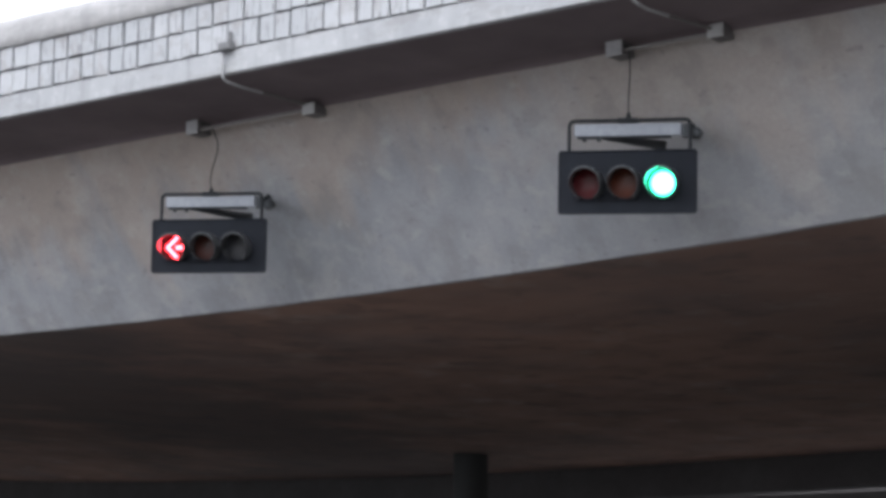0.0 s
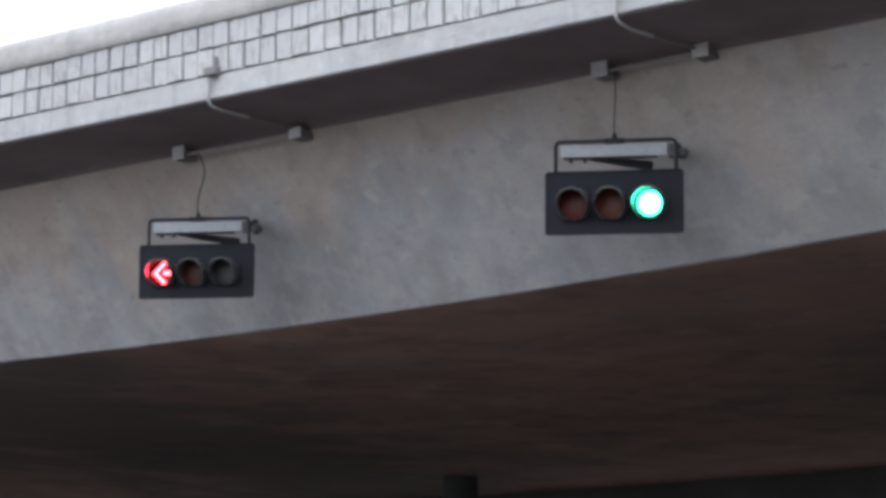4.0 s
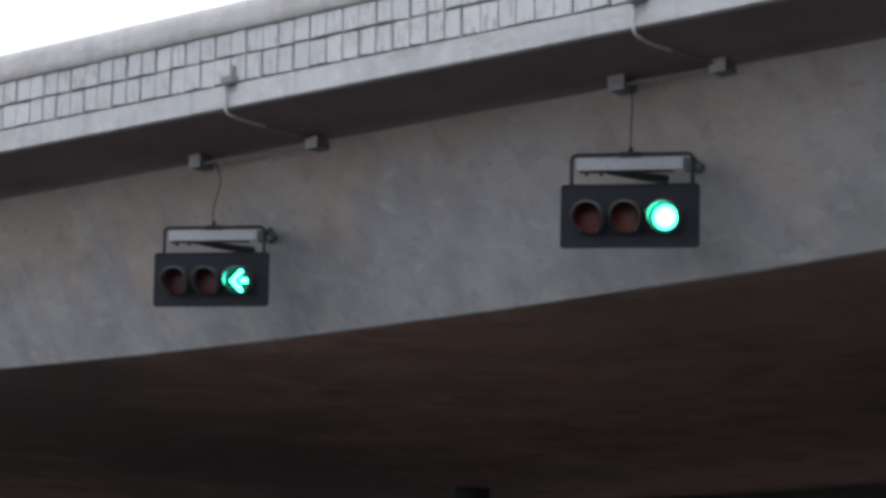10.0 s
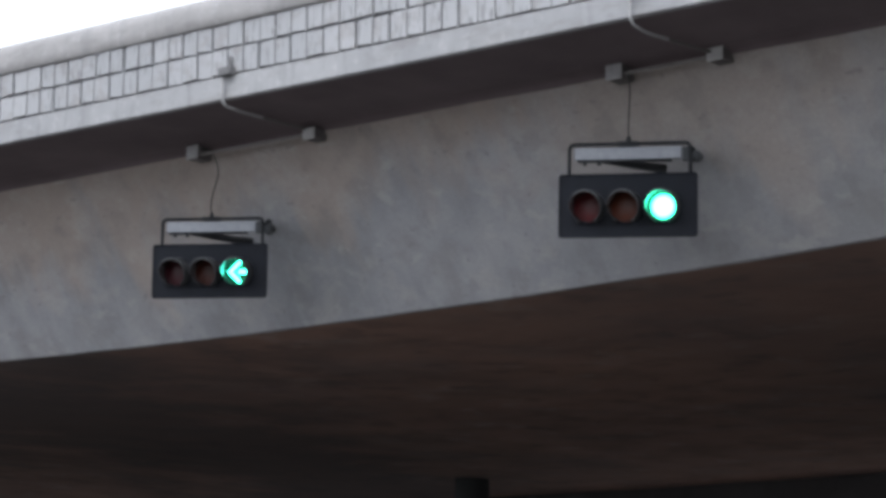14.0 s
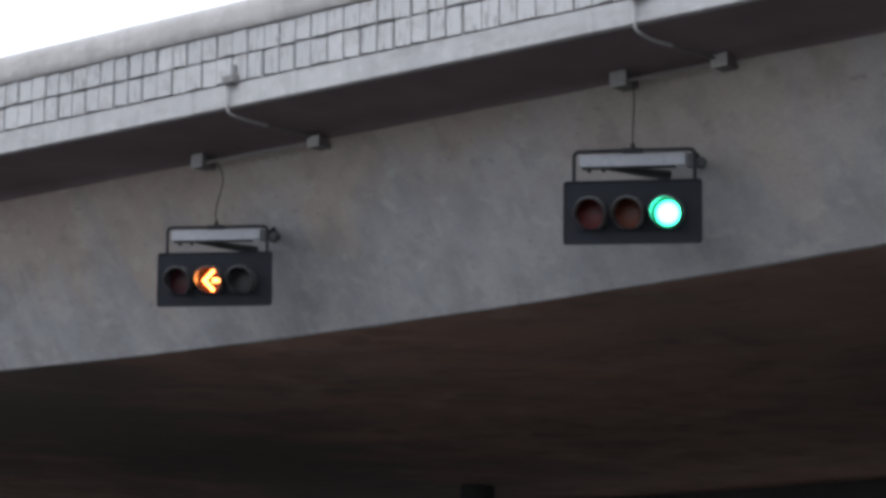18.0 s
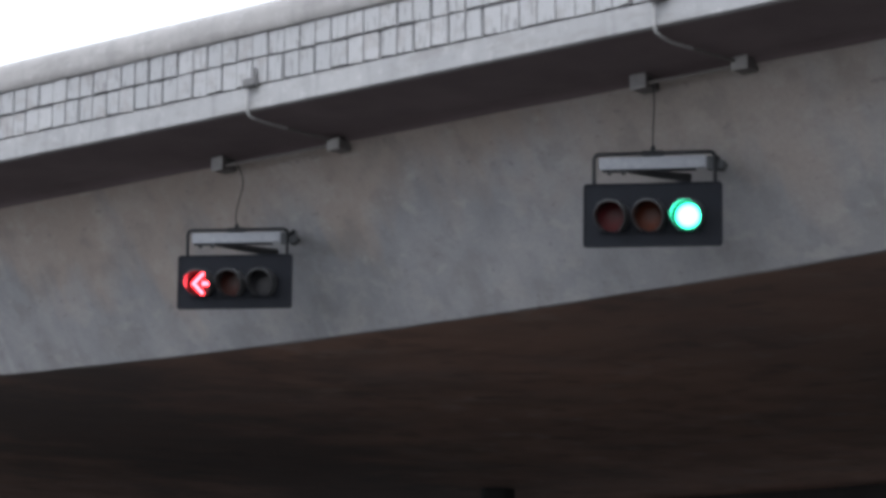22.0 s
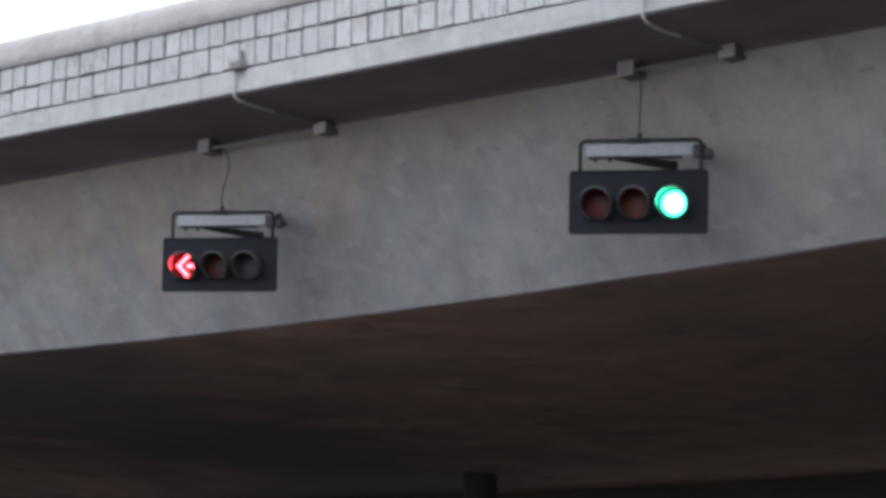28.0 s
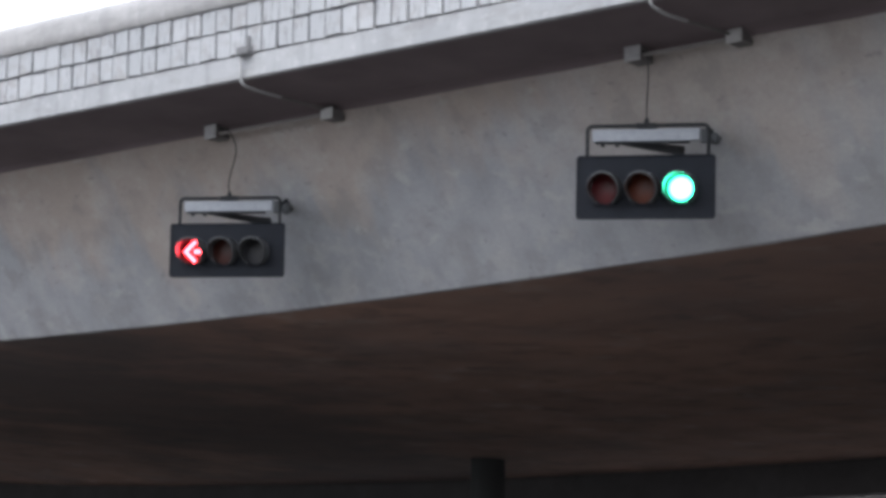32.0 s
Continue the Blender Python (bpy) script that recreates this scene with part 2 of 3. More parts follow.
M_GROUND = simple("asphalt", (0.09, 0.086, 0.082), (0.125, 0.119, 0.112), 0.5, 0.92, 0.0, 0.4)
M_BLACK = simple("black_signal_paint", (0.011, 0.013, 0.019), (0.018, 0.021, 0.028), 5, 0.6, 0.0, 0.15, 0.15)
M_VISOR = simple("visor_plastic", (0.072, 0.075, 0.08), (0.10, 0.103, 0.11), 12, 0.4, 0.0, 0.05, 0.4)
M_LINING = simple("visor_lining", (0.055, 0.056, 0.059), (0.075, 0.076, 0.08), 12, 0.15, 0.0, 0.02, 0.25)
M_PIPE = simple("dark_pipe_paint", (0.016, 0.018, 0.021), (0.028, 0.031, 0.035), 9, 0.6, 0.0, 0.1, 0.25)
M_BRACE = simple("worn_brace_paint", (0.055, 0.06, 0.066), (0.085, 0.09, 0.096), 9, 0.6, 0.0, 0.1, 0.3)
M_GALV = simple("galvanised_channel", (0.27, 0.29, 0.325), (0.35, 0.37, 0.405), 14, 0.55, 0.0, 0.1)
# box bodies darker than lids: the sides' shade is in the colour
M_SIDE = simple("shaded_box_body", (0.125, 0.118, 0.118), (0.18, 0.172, 0.172), 10, 0.8, 0.0, 0.15)
M_FITTING = simple("dull_cast_metal", (0.13, 0.13, 0.135), (0.19, 0.19, 0.195), 10, 0.6, 0.0, 0.15)
M_LID = simple("bright_box_lid", (0.44, 0.44, 0.435), (0.53, 0.53, 0.525), 10, 0.5, 0.0, 0.15)
M_CONDUIT = simple("grey_conduit", (0.36, 0.36, 0.365), (0.46, 0.46, 0.465), 14, 0.5, 0.1, 0.1)
M_CONDUIT_BROWN = simple("brownish_conduit", (0.22, 0.205, 0.20), (0.29, 0.275, 0.265), 14, 0.6, 0.0, 0.1)
# darker conduit grey: the shade under the deck is in the colour
M_CONDUIT_SHADE = simple("shaded_conduit", (0.13, 0.122, 0.118), (0.18, 0.17, 0.165), 14, 0.6, 0.0, 0.1)
M_CABLE = simple("black_cable", (0.03, 0.03, 0.03), (0.05, 0.05, 0.05), 20, 0.6)
M_LENS_RED = lens("unlit_red_lens", (0.105, 0.011, 0.014))
M_LENS_AMBER = lens("unlit_amber_lens", (0.105, 0.023, 0.009))
M_LENS_DARK_RED = lens("unlit_dark_red_lens", (0.055, 0.008, 0.014))
M_LENS_DARK_AMBER = lens("unlit_dark_amber_lens", (0.062, 0.016, 0.011))
M_LENS_SMOKE = lens("unlit_smoke_lens", (0.04, 0.04, 0.045))
M_GREEN_BALL = glow("lit_green_ball", (0.05, 1.0, 0.54), 18.0, 0.25, 0.092, 0.130)
M_GREEN_ARROW = glow("lit_green_arrow", (0.07, 1.0, 0.74), 9.0)
M_AMBER_ARROW = glow("lit_amber_arrow", (1.0, 0.30, 0.06), 9.0)
M_RED_ARROW = glow("lit_red_arrow", (1.0, 0.05, 0.07), 12.0)
# lens discs glow faintly round the arrows, partly for their halo of light
M_GREEN_LENS = glow("lit_green_lens", (0.0, 1.0, 0.5), 0.03)
M_AMBER_LENS = glow("lit_amber_lens", (1.0, 0.14, 0.01), 0.16)
M_RED_LENS = glow("lit_red_lens", (1.0, 0.01, 0.03), 0.05)
M_CAR = simple("white_car_paint", (0.84, 0.84, 0.85), (0.88, 0.88, 0.89), 3, 0.12, 0.0, 0.0)
M_CAR_GLASS = simple("tinted_car_glass", (0.012, 0.013, 0.014), (0.018, 0.019, 0.02), 3, 0.06, 0.0, 0.0)
M_BAR = simple("light_bar_cover", (0.24, 0.24, 0.25), (0.30, 0.30, 0.31), 6, 0.12, 0.0, 0.0)
M_CAR_TRIM = simple("black_car_trim", (0.02, 0.02, 0.02), (0.035, 0.035, 0.035), 8, 0.6)
M_CAR_CHROME = simple("alloy_wheel", (0.5, 0.5, 0.52), (0.6, 0.6, 0.62), 8, 0.3, 0.9, 0.0)
M_CAR_RED = simple("red_tail_lens", (0.30, 0.012, 0.012), (0.36, 0.02, 0.02), 14, 0.2, 0.0, 0.0)
M_BRAKE = glow("lit_red_beacon", (1.0, 0.11, 0.11), 8.0)


# ---- mesh helpers ----
def part(name, bm, material, parent, label="", smooth=False):
    me = bpy.data.meshes.new(name)
    bmesh.ops.recalc_face_normals(bm, faces=bm.faces)
    for f in bm.faces:
        f.smooth = smooth
    bm.to_mesh(me)
    bm.free()
    if smooth:
        me.set_sharp_from_angle(angle=radians(38))
    me.materials.append(material)
    ob = new(name, me)
    ob.parent = parent
    if label:
        ob["label"] = label
    return ob


def block(bm, x0, x1, y0, y1, z0, z1, bevel=0.0, segs=2):
    """A box with softened edges."""
    got = bmesh.ops.create_cube(bm, size=1.0)["verts"]
    for v in got:
        v.co = Vector(((x0 + x1) / 2 + v.co.x * (x1 - x0), (y0 + y1) / 2 + v.co.y * (y1 - y0), (z0 + z1) / 2 + v.co.z * (z1 - z0)))
    if bevel:
        es = list({e for v in got for e in v.link_edges})
        bmesh.ops.bevel(bm, geom=es, offset=bevel, segments=segs, affect="EDGES", profile=0.5)
    return bm


def tube(bm, pts, radius, sides=12, cap=True):
    """A round bar swept along points."""
    pts = [Vector(p) for p in pts]
    rings, ref = [], None
    for i, p in enumerate(pts):
        d = (pts[min(i + 1, len(pts) - 1)] - pts[max(i - 1, 0)]).normalized()
        if ref is None:
            ref = d.orthogonal().normalized()
        ref = (ref - d * ref.dot(d)).normalized()
        side = d.cross(ref)
        r = radius[i] if isinstance(radius, list) else radius
        rings.append([bm.verts.new(p + r * (math.cos(a) * ref + math.sin(a) * side)) for a in (2 * math.pi * j / sides for j in range(sides))])
    for a, b in zip(rings, rings[1:]):
        for j in range(sides):
            bm.faces.new((a[j], a[(j + 1) % sides], b[(j + 1) % sides], b[j]))
    if cap:
        bm.faces.new(rings[0])
        bm.faces.new(rings[-1][::-1])
    return bm


def bend(pts, radius, steps=6):
    """The points of a polyline with its corners rounded."""
    pts = [Vector(p) for p in pts]
    out = [pts[0]]
    for a, b, c in zip(pts, pts[1:], pts[2:]):
        u, v = (a - b).normalized(), (c - b).normalized()
        r = min(radius, (a - b).length * 0.49, (c - b).length * 0.49)
        p, q = b + u * r, b + v * r
        for i in range(steps + 1):
            t = i / steps
            out.append((1 - t) ** 2 * p + 2 * t * (1 - t) * b + t * t * q)
    return out + [pts[-1]]


def sheet(bm, rows):
    """A skin over rows of points."""
    vs = [[bm.verts.new(p) for p in row] for row in rows]
    for a, b in zip(vs, vs[1:]):
        for j in range(len(a) - 1):
            bm.faces.new((a[j], a[j + 1], b[j + 1], b[j]))
    return vs


def slab(bm, stations):
    """A solid swept through closed sections of equal length."""
    vs = [[bm.verts.new(p) for p in row] for row in stations]
    n = len(vs[0])
    for a, b in zip(vs, vs[1:]):
        for j in range(n):
            bm.faces.new((a[j], a[(j + 1) % n], b[(j + 1) % n], b[j]))
    bm.faces.new(vs[0])
    bm.faces.new(vs[-1][::-1])
    return bm


def plate_outline(w, h, r, n=5):
    """Points of a rounded rectangle in x and z."""
    pts = []
    for cx, cz, a0 in ((w / 2 - r, h / 2 - r, 0), (-w / 2 + r, h / 2 - r, 90), (-w / 2 + r, -h / 2 + r, 180), (w / 2 - r, -h / 2 + r, 270)):
        for i in range(n + 1):
            a = radians(a0 + 90 * i / n)
            pts.append((cx + r * math.cos(a), cz + r * math.sin(a)))
    return pts


# ---- ground ----
bm = bmesh.new()
bmesh.ops.create_grid(bm, x_segments=8, y_segments=8, size=1500)
ground = part("ground", bm, M_GROUND, None)
tagged(ground, "grey worn asphalt of the road and junction", "ground", kind="structure")

# ---- overpass ----
# Its own axes: x runs along the deck towards the near end, y inward under the deck, z up; S is -x.
overpass = new("overpass")
overpass.matrix_world = pose(0, 0, 0, 0, 0, 49.2 - 90)
tagged(overpass, "grey weathered concrete box girder overpass with block-faced parapet", "overpass", kind="structure")
C_WEB, C_FACE, C_FAR = 15.236, 13.876, 36.2
S0, S1 = -16.0, 62.0


def z_face(s):
    return 6.318 + 0.0413 * s + min(0.03, 0.0009 * max(0.0, 12.5 - s) ** 2)


def z_blocks(s):
    return 6.536 + 0.0433 * s


def z_course(s):
    return 6.849 + 0.0423 * s


def z_cope(s):
    return 7.075 + 0.0456 * s


def z_top(s):
    return 7.33 + 0.0530 * s


def z_web(s):
    return 6.405 + 0.0332 * s


def z_near(s):
    return 0.002 * s * s - 0.0542 * s + 5.308


def z_far(s):
    return 0.0012 * s * s - 0.0576 * s + 5.338


def c_foot(s):
    return C_WEB + 0.5 * (7.4 - z_near(s))


def z_soffit(s, c):
    k = (c - c_foot(s)) / (C_FAR - c_foot(s))
    return z_near(s) * (1 - k) + z_far(s) * k


def stations(step=0.5):
    n = int((S1 - S0) / step)
    return [S0 + i * step for i in range(n + 1)]


def lump(s, c, z, amount):
    """Slight unevenness of cast concrete."""
    return amount * noise.noise(Vector((s * 0.9, c * 0.9, z * 0.9)))


def build_overpass():
    ss = stations()
    # inclined web with a worn lower arris
    bm = bmesh.new()
    rows = []
    for s in ss:
        zt, zb, cb = z_web(s), z_near(s), c_foot(s)
        row = []
        for i in range(13):
            t = i / 12
            c, z = C_WEB + (cb - C_WEB) * t, zt + (zb - zt) * t
            row.append((-s, c + lump(s, c, z, 0.012), z))
        row.append((-s, cb + 0.05, zb - 0.012 + lump(s * 3, 1, 2, 0.012)))
        row += [(-s, cb + 0.5, zb + 0.25), (-s, C_WEB + 0.5, zt + 0.02)]
        rows.append(row)
    slab(bm, rows)
    part("web_wall", bm, M_WEB, overpass, "inclined grey concrete web with run-off streaks and brown stains")
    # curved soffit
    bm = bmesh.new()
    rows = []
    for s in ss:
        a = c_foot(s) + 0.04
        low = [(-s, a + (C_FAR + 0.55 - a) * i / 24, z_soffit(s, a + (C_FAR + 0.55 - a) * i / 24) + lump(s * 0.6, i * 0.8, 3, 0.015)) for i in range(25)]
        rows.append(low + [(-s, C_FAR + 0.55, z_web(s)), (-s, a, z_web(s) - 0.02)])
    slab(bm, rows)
    part("soffit", bm, M_SOFFIT, overpass, "brown underside of the deck with darker bands and patches")
    # deck overhang
    bm = bmesh.new()
    rows = []
    for s in ss:
        zf, zw = z_face(s), z_web(s)
        rows.append([(-s, C_FACE + 0.07, zf + 0.002), (-s, C_WEB + 0.35, zw), (-s, C_WEB + 0.35, zw + 0.45), (-s, C_FACE + 0.07, zf + 0.10)])
    slab(bm, rows)
    part("deck_overhang", bm, M_OVER, overpass, "underside of the cantilevered deck edge, coloured dark for its shade")
    # rounded haunch between the overhang and the web, its foot a little uneven
    bm = bmesh.new()
    rows = []
    for s in ss:
        zf, zw = z_face(s), z_web(s)
        over = lambda c: zf + 0.002 + (zw - zf - 0.002) * (c - C_FACE - 0.07) / (C_WEB + 0.28 - C_FACE)
        down = Vector((c_foot(s) - C_WEB, z_near(s) - zw)).normalized()
        run = 0.065 + 0.012 * noise.noise(Vector((s * 0.9, 3, 7)))
        p, q, r = Vector((C_WEB - 0.16, over(C_WEB - 0.16) - 0.004)), Vector((C_WEB, zw)), Vector((C_WEB, zw)) + down * run + Vector((-0.016, 0))
        arc = [(1 - i / 8) ** 2 * p + 2 * i / 8 * (1 - i / 8) * q + (i / 8) ** 2 * r for i in range(9)]
        rows.append([(-s, v.x, v.y) for v in arc] + [(-s, r.x + 0.05, r.y), (-s, C_WEB + 0.05, zw + 0.05), (-s, p.x, p.y + 0.05)])
    slab(bm, rows)
    # overhang colour again, so the corner's shade is painted on the haunch
    part("haunch", bm, M_OVER, overpass, "rounded fillet where the overhang meets the web, coloured dark for its shade", True)
    # edge beam below the blocks
    bm = bmesh.new()
    rows = []
    for s in ss:
        zf, zb = z_face(s), z_blocks(s)
        rows.append([(-s, C_FACE + 0.001, zf + 0.010), (-s, C_FACE + 0.008, zf + 0.001), (-s, C_FACE + 0.02, zf - 0.004),
                     (-s, C_FACE + 0.07, zf - 0.004), (-s, C_FACE + 0.07, zb), (-s, C_FACE + 0.002 + lump(s * 2, 5, 1, 0.004), zb), (-s, C_FACE + lump(s * 2, 0, 0, 0.004), zb - 0.02)])
    slab(bm, rows)
    part("edge_beam", bm, M_EDGE, overpass, "pale grey concrete edge beam")
    # parapet core behind the blocks
    bm = bmesh.new()
    rows = []
    for s in ss:
        rows.append([(-s, C_FACE + 0.035, z_blocks(s)), (-s, C_FACE + 0.25, z_blocks(s)), (-s, C_FACE + 0.25, z_cope(s) + 0.1), (-s, C_FACE + 0.035, z_cope(s) + 0.1)])
    slab(bm, rows)
    core = part("parapet", bm, M_JOINT, overpass, "parapet faced with two courses of pale blocks")
    # deck top and rounded coping
    bm = bmesh.new()
    rows = []
    for s in ss:
        a, b = z_cope(s), z_top(s)
        h = b - a
        prof = [(0.03, 0.0), (-0.03, 0.012), (-0.055, 0.05), (-0.06, 0.12)]
        prof += [(-0.06 + 0.17 * (1 - math.cos(radians(t))), h - 0.17 + 0.17 * math.sin(radians(t))) for t in (0, 18, 36, 54, 72, 90)]
        prof += [(0.25, h - 0.02), (0.28, h - 0.08), (0.28, 0.0)]
        rows.append([(-s, C_FACE + u, a + v + lump(s, u, v, 0.006)) for u, v in prof])
    slab(bm, rows)
    part("coping", bm, M_COPING, overpass, "rounded weathered concrete coping", True)
    bm = bmesh.new()
    rows = []
    for s in ss:
        zw = z_web(s) + 0.46
        rows.append([(-s, C_FACE + 0.26, zw), (-s, C_FAR + 0.55, zw), (-s, C_FAR + 0.55, zw + 0.25), (-s, C_FACE + 0.26, zw + 0.25)])
    slab(bm, rows)
    part("deck", bm, M_OVER, overpass, "concrete road deck")
    # cross beam and end wall at the far side
    bm = bmesh.new()
    rows = []
    for s in ss:
        z = z_soffit(s, C_FAR)
        rows.append([(-s, C_FAR, z + 0.1), (-s, C_FAR + 0.6, z + 0.1), (-s, C_FAR + 0.6, z - 0.72), (-s, C_FAR + 0.03, z - 0.72), (-s, C_FAR, z - 0.69)])
    slab(bm, rows)
    part("cross_beam", bm, M_BEAM, overpass, "dark beam at the far edge of the soffit")
    # plain abutments that close both ends
    for s in (S0, S1):
        bm = block(bmesh.new(), -s - 0.5, -s + 0.5, C_WEB - 0.5, C_FAR + 0.5, -0.05, z_near(s) + 0.3, 0.03, 1)
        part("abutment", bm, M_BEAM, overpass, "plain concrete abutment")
    # pier column
    s, c = 27.04, 17.5 + C_WEB
    bm = tube(bmesh.new(), [(-s, c, -0.05), (-s, c, z_soffit(s, c) + 0.12)], 0.37, 32)
    part("pier_column", bm, M_COLUMN, overpass, "dark round pier column", True)
    return core


PARAPET = build_overpass()


def twin_deck():
    """The second carriageway's deck, a narrow gap beyond the first: web, soffit and kerb."""
    twin = new("twin_overpass")
    twin.matrix_world = overpass.matrix_world
    tagged(twin, "second grey concrete deck parallel to the overpass", "overpass", kind="structure")
    ss = stations(2.0)
    a, b = C_FAR + 12.0, C_FAR + 31.0
    rows = []
    for s in ss:
        rows.append([(-s, a, z_far(s) + 0.05), (-s, b, z_far(s) - 0.1), (-s, b, z_web(s) + 0.4), (-s, a, z_web(s) + 0.4)])
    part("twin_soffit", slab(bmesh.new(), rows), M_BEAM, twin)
    rows = []
    for s in ss:
        rows.append([(-s, a - 0.3, z_web(s) + 0.1), (-s, a - 0.002, z_web(s) + 0.1), (-s, a - 0.002, z_web(s) + 1.3), (-s, a - 0.3, z_web(s) + 1.3)])
    for s in (S0, S1):
        part("twin_abutment", block(bmesh.new(), -s - 0.5, -s + 0.5, a + 0.5, b - 0.5, -0.05, z_far(s) + 0.3, 0.03, 1), M_BEAM, twin)
    part("twin_parapet", slab(bmesh.new(), rows), M_EDGE, twin)


twin_deck()


def facing_blocks():
    """Two courses of facing blocks in running bond, each scored down its middle."""
    rng = random.Random(7)
    kinds = []
    for i in range(14):
        bm = bmesh.new()
        split = rng.choice((0.5, 0.5, 0.5, 0.47, 0.53))
        da, db = rng.uniform(0, 0.007), rng.uniform(0, 0.007)
        ta, tb = rng.uniform(-0.005, 0.005), rng.uniform(-0.005, 0.005)
        g, e = rng.choice((0.008, 0.010, 0.013, 0.016)), 0.012
        l, r = rng.choice((0.012, 0.022, 0.045)), rng.choice((0.012, 0.022, 0.045))
        for x0, x1, d, t in ((l, split - g, da, ta), (split + g, 1 - r, db, tb)):
            # front face proud of the core, edges chamfered, foot and head a little out of line
            u, v = rng.uniform(-0.03, 0.03), rng.uniform(-0.02, 0.03)
            lo, hi = rng.uniform(-0.025, 0.035), 1 + rng.uniform(-0.02, 0.02)
            f = [(x0 + e, -0.038 - d - t, lo + e - u), (x1 - e, -0.038 - d + t, lo + e + u), (x1 - e, -0.038 - d + t, hi - e + v), (x0 + e, -0.038 - d - t, hi - e)]
            m = [(x0, -0.026 - d, lo - u), (x1, -0.026 - d, lo + u), (x1, -0.026 - d, hi + v), (x0, -0.026 - d, hi)]
            k = [(x, 0.012, z) for x, _, z in m]
            vs = [[bm.verts.new(p) for p in ring] for ring in (f, m, k)]
            bm.faces.new(vs[0])
            bm.faces.new(vs[2][::-1])
            for a, b in zip(vs, vs[1:]):
                for j in range(4):
                    bm.faces.new((a[j], b[j], b[(j + 1) % 4], a[(j + 1) % 4]))
        # dark mortar in the scored joint, a little behind the faces
        whole = set(bm.faces)
        block(bm, split - g - 0.004, split + g + 0.004, -0.033 - max(da, db), 0.01, 0.03, 0.97)
        for f in set(bm.faces) - whole:
            f.material_index = 1
        me = bpy.data.meshes.new("facing_block")
        bmesh.ops.recalc_face_normals(bm, faces=bm.faces)
        bm.to_mesh(me)
        bm.free()
        me.materials.append(M_BLOCK)
        me.materials.append(rng.choice((M_JOINT, M_MORTAR, M_MORTAR)))
        kinds.append(me)
    for low, high, first in ((z_blocks, z_course, 0.0), (z_course, z_cope, 0.5)):
        marks, s = [], 12.02
        while s < 34:
            marks.append((s, min(max(0.345 + 0.0087 * s, 0.40), 0.58)))
            s += marks[-1][1]
        s = 12.02
        while s > -4:
            w = min(max(0.348 + 0.0078 * s, 0.40), 0.56)
            s -= w
            marks.append((s, w))
        for s, w in marks:
            s += first * w
            ob = new("facing_block", rng.choice(kinds))
            ob.parent = PARAPET
            grade = (low(s + w) - low(s)) / w
            h = high(s + w / 2) - low(s + w / 2) - 0.026
            m = Matrix.Identity(4)
            m[0][0], m[2][0] = w - 0.006, -grade * (w - 0.006)
            m[2][2] = h
            m[0][3], m[1][3], m[2][3] = -(s + w), C_FACE + 0.034 + rng.uniform(-0.004, 0.004), low(s + w) + 0.020
            # a sheared pose: the blocks follow the grade of the parapet
            ob.matrix_parent_inverse = m


# ---- traffic signals ----
PW, PH = 1.335, 0.617
LENS_X = (-0.375, -0.015, 0.345)
LENS_Z = -0.02


def disc(bm, cx, y, cz, r, dome=0.0, n=28, rings=4):
    """A shallow dome that faces the viewer (-y)."""
    loops = []
    for i in range(1, rings + 1):
        q = i / rings
        loops.append([bm.verts.new((cx + r * q * math.cos(a), y - dome * (1 - q * q), cz + r * q * math.sin(a))) for a in (2 * math.pi * j / n for j in range(n))])
    mid = bm.verts.new((cx, y - dome, cz))
    for j in range(n):
        bm.faces.new((mid, loops[0][j], loops[0][(j + 1) % n]))
    for a, b in zip(loops, loops[1:]):
        for j in range(n):
            bm.faces.new((a[j], b[j], b[(j + 1) % n], a[(j + 1) % n]))
    back = [bm.verts.new((v.co.x, y + 0.02, v.co.z)) for v in loops[-1]]
    for j in range(n):
        bm.faces.new((loops[-1][j], back[j], back[(j + 1) % n], loops[-1][(j + 1) % n]))
    bm.faces.new(back[::-1])
    return bm


def visor(bm, r, y0, depth, lining=False, n=40):
    """A tunnel visor that tapers forward, cut back and open at its foot: its outer shell, or the lining inside it."""
    rows = []
    for j in range(n + 1):
        a = radians(-62 + (360 - 56) * j / n)
        # the lower lip is cut back
        d = depth * (0.45 + 0.55 * min(1.0, max(0.0, (math.sin(a) + 0.9) / 1.0)))
        c, s = math.cos(a), math.sin(a)
        lip = 0.010 * min(1.0, max(0.0, (s - 0.45) / 0.4))
        base, w, v = r + 0.014, r - 0.004, r - 0.008
        if lining:
            ring = [(w, y0), (w, y0 - d + 0.001), (v, y0 - d + 0.002), (v, y0)]
        else:
            ring = [(base, y0), (r, y0 - d + 0.012), (r + lip, y0 - d), (w + 0.0005, y0 - d), (base - 0.0035, y0)]
        rows.append([(q * c, y, q * s) for q, y in ring])
    slab(bm, rows)
    return bm


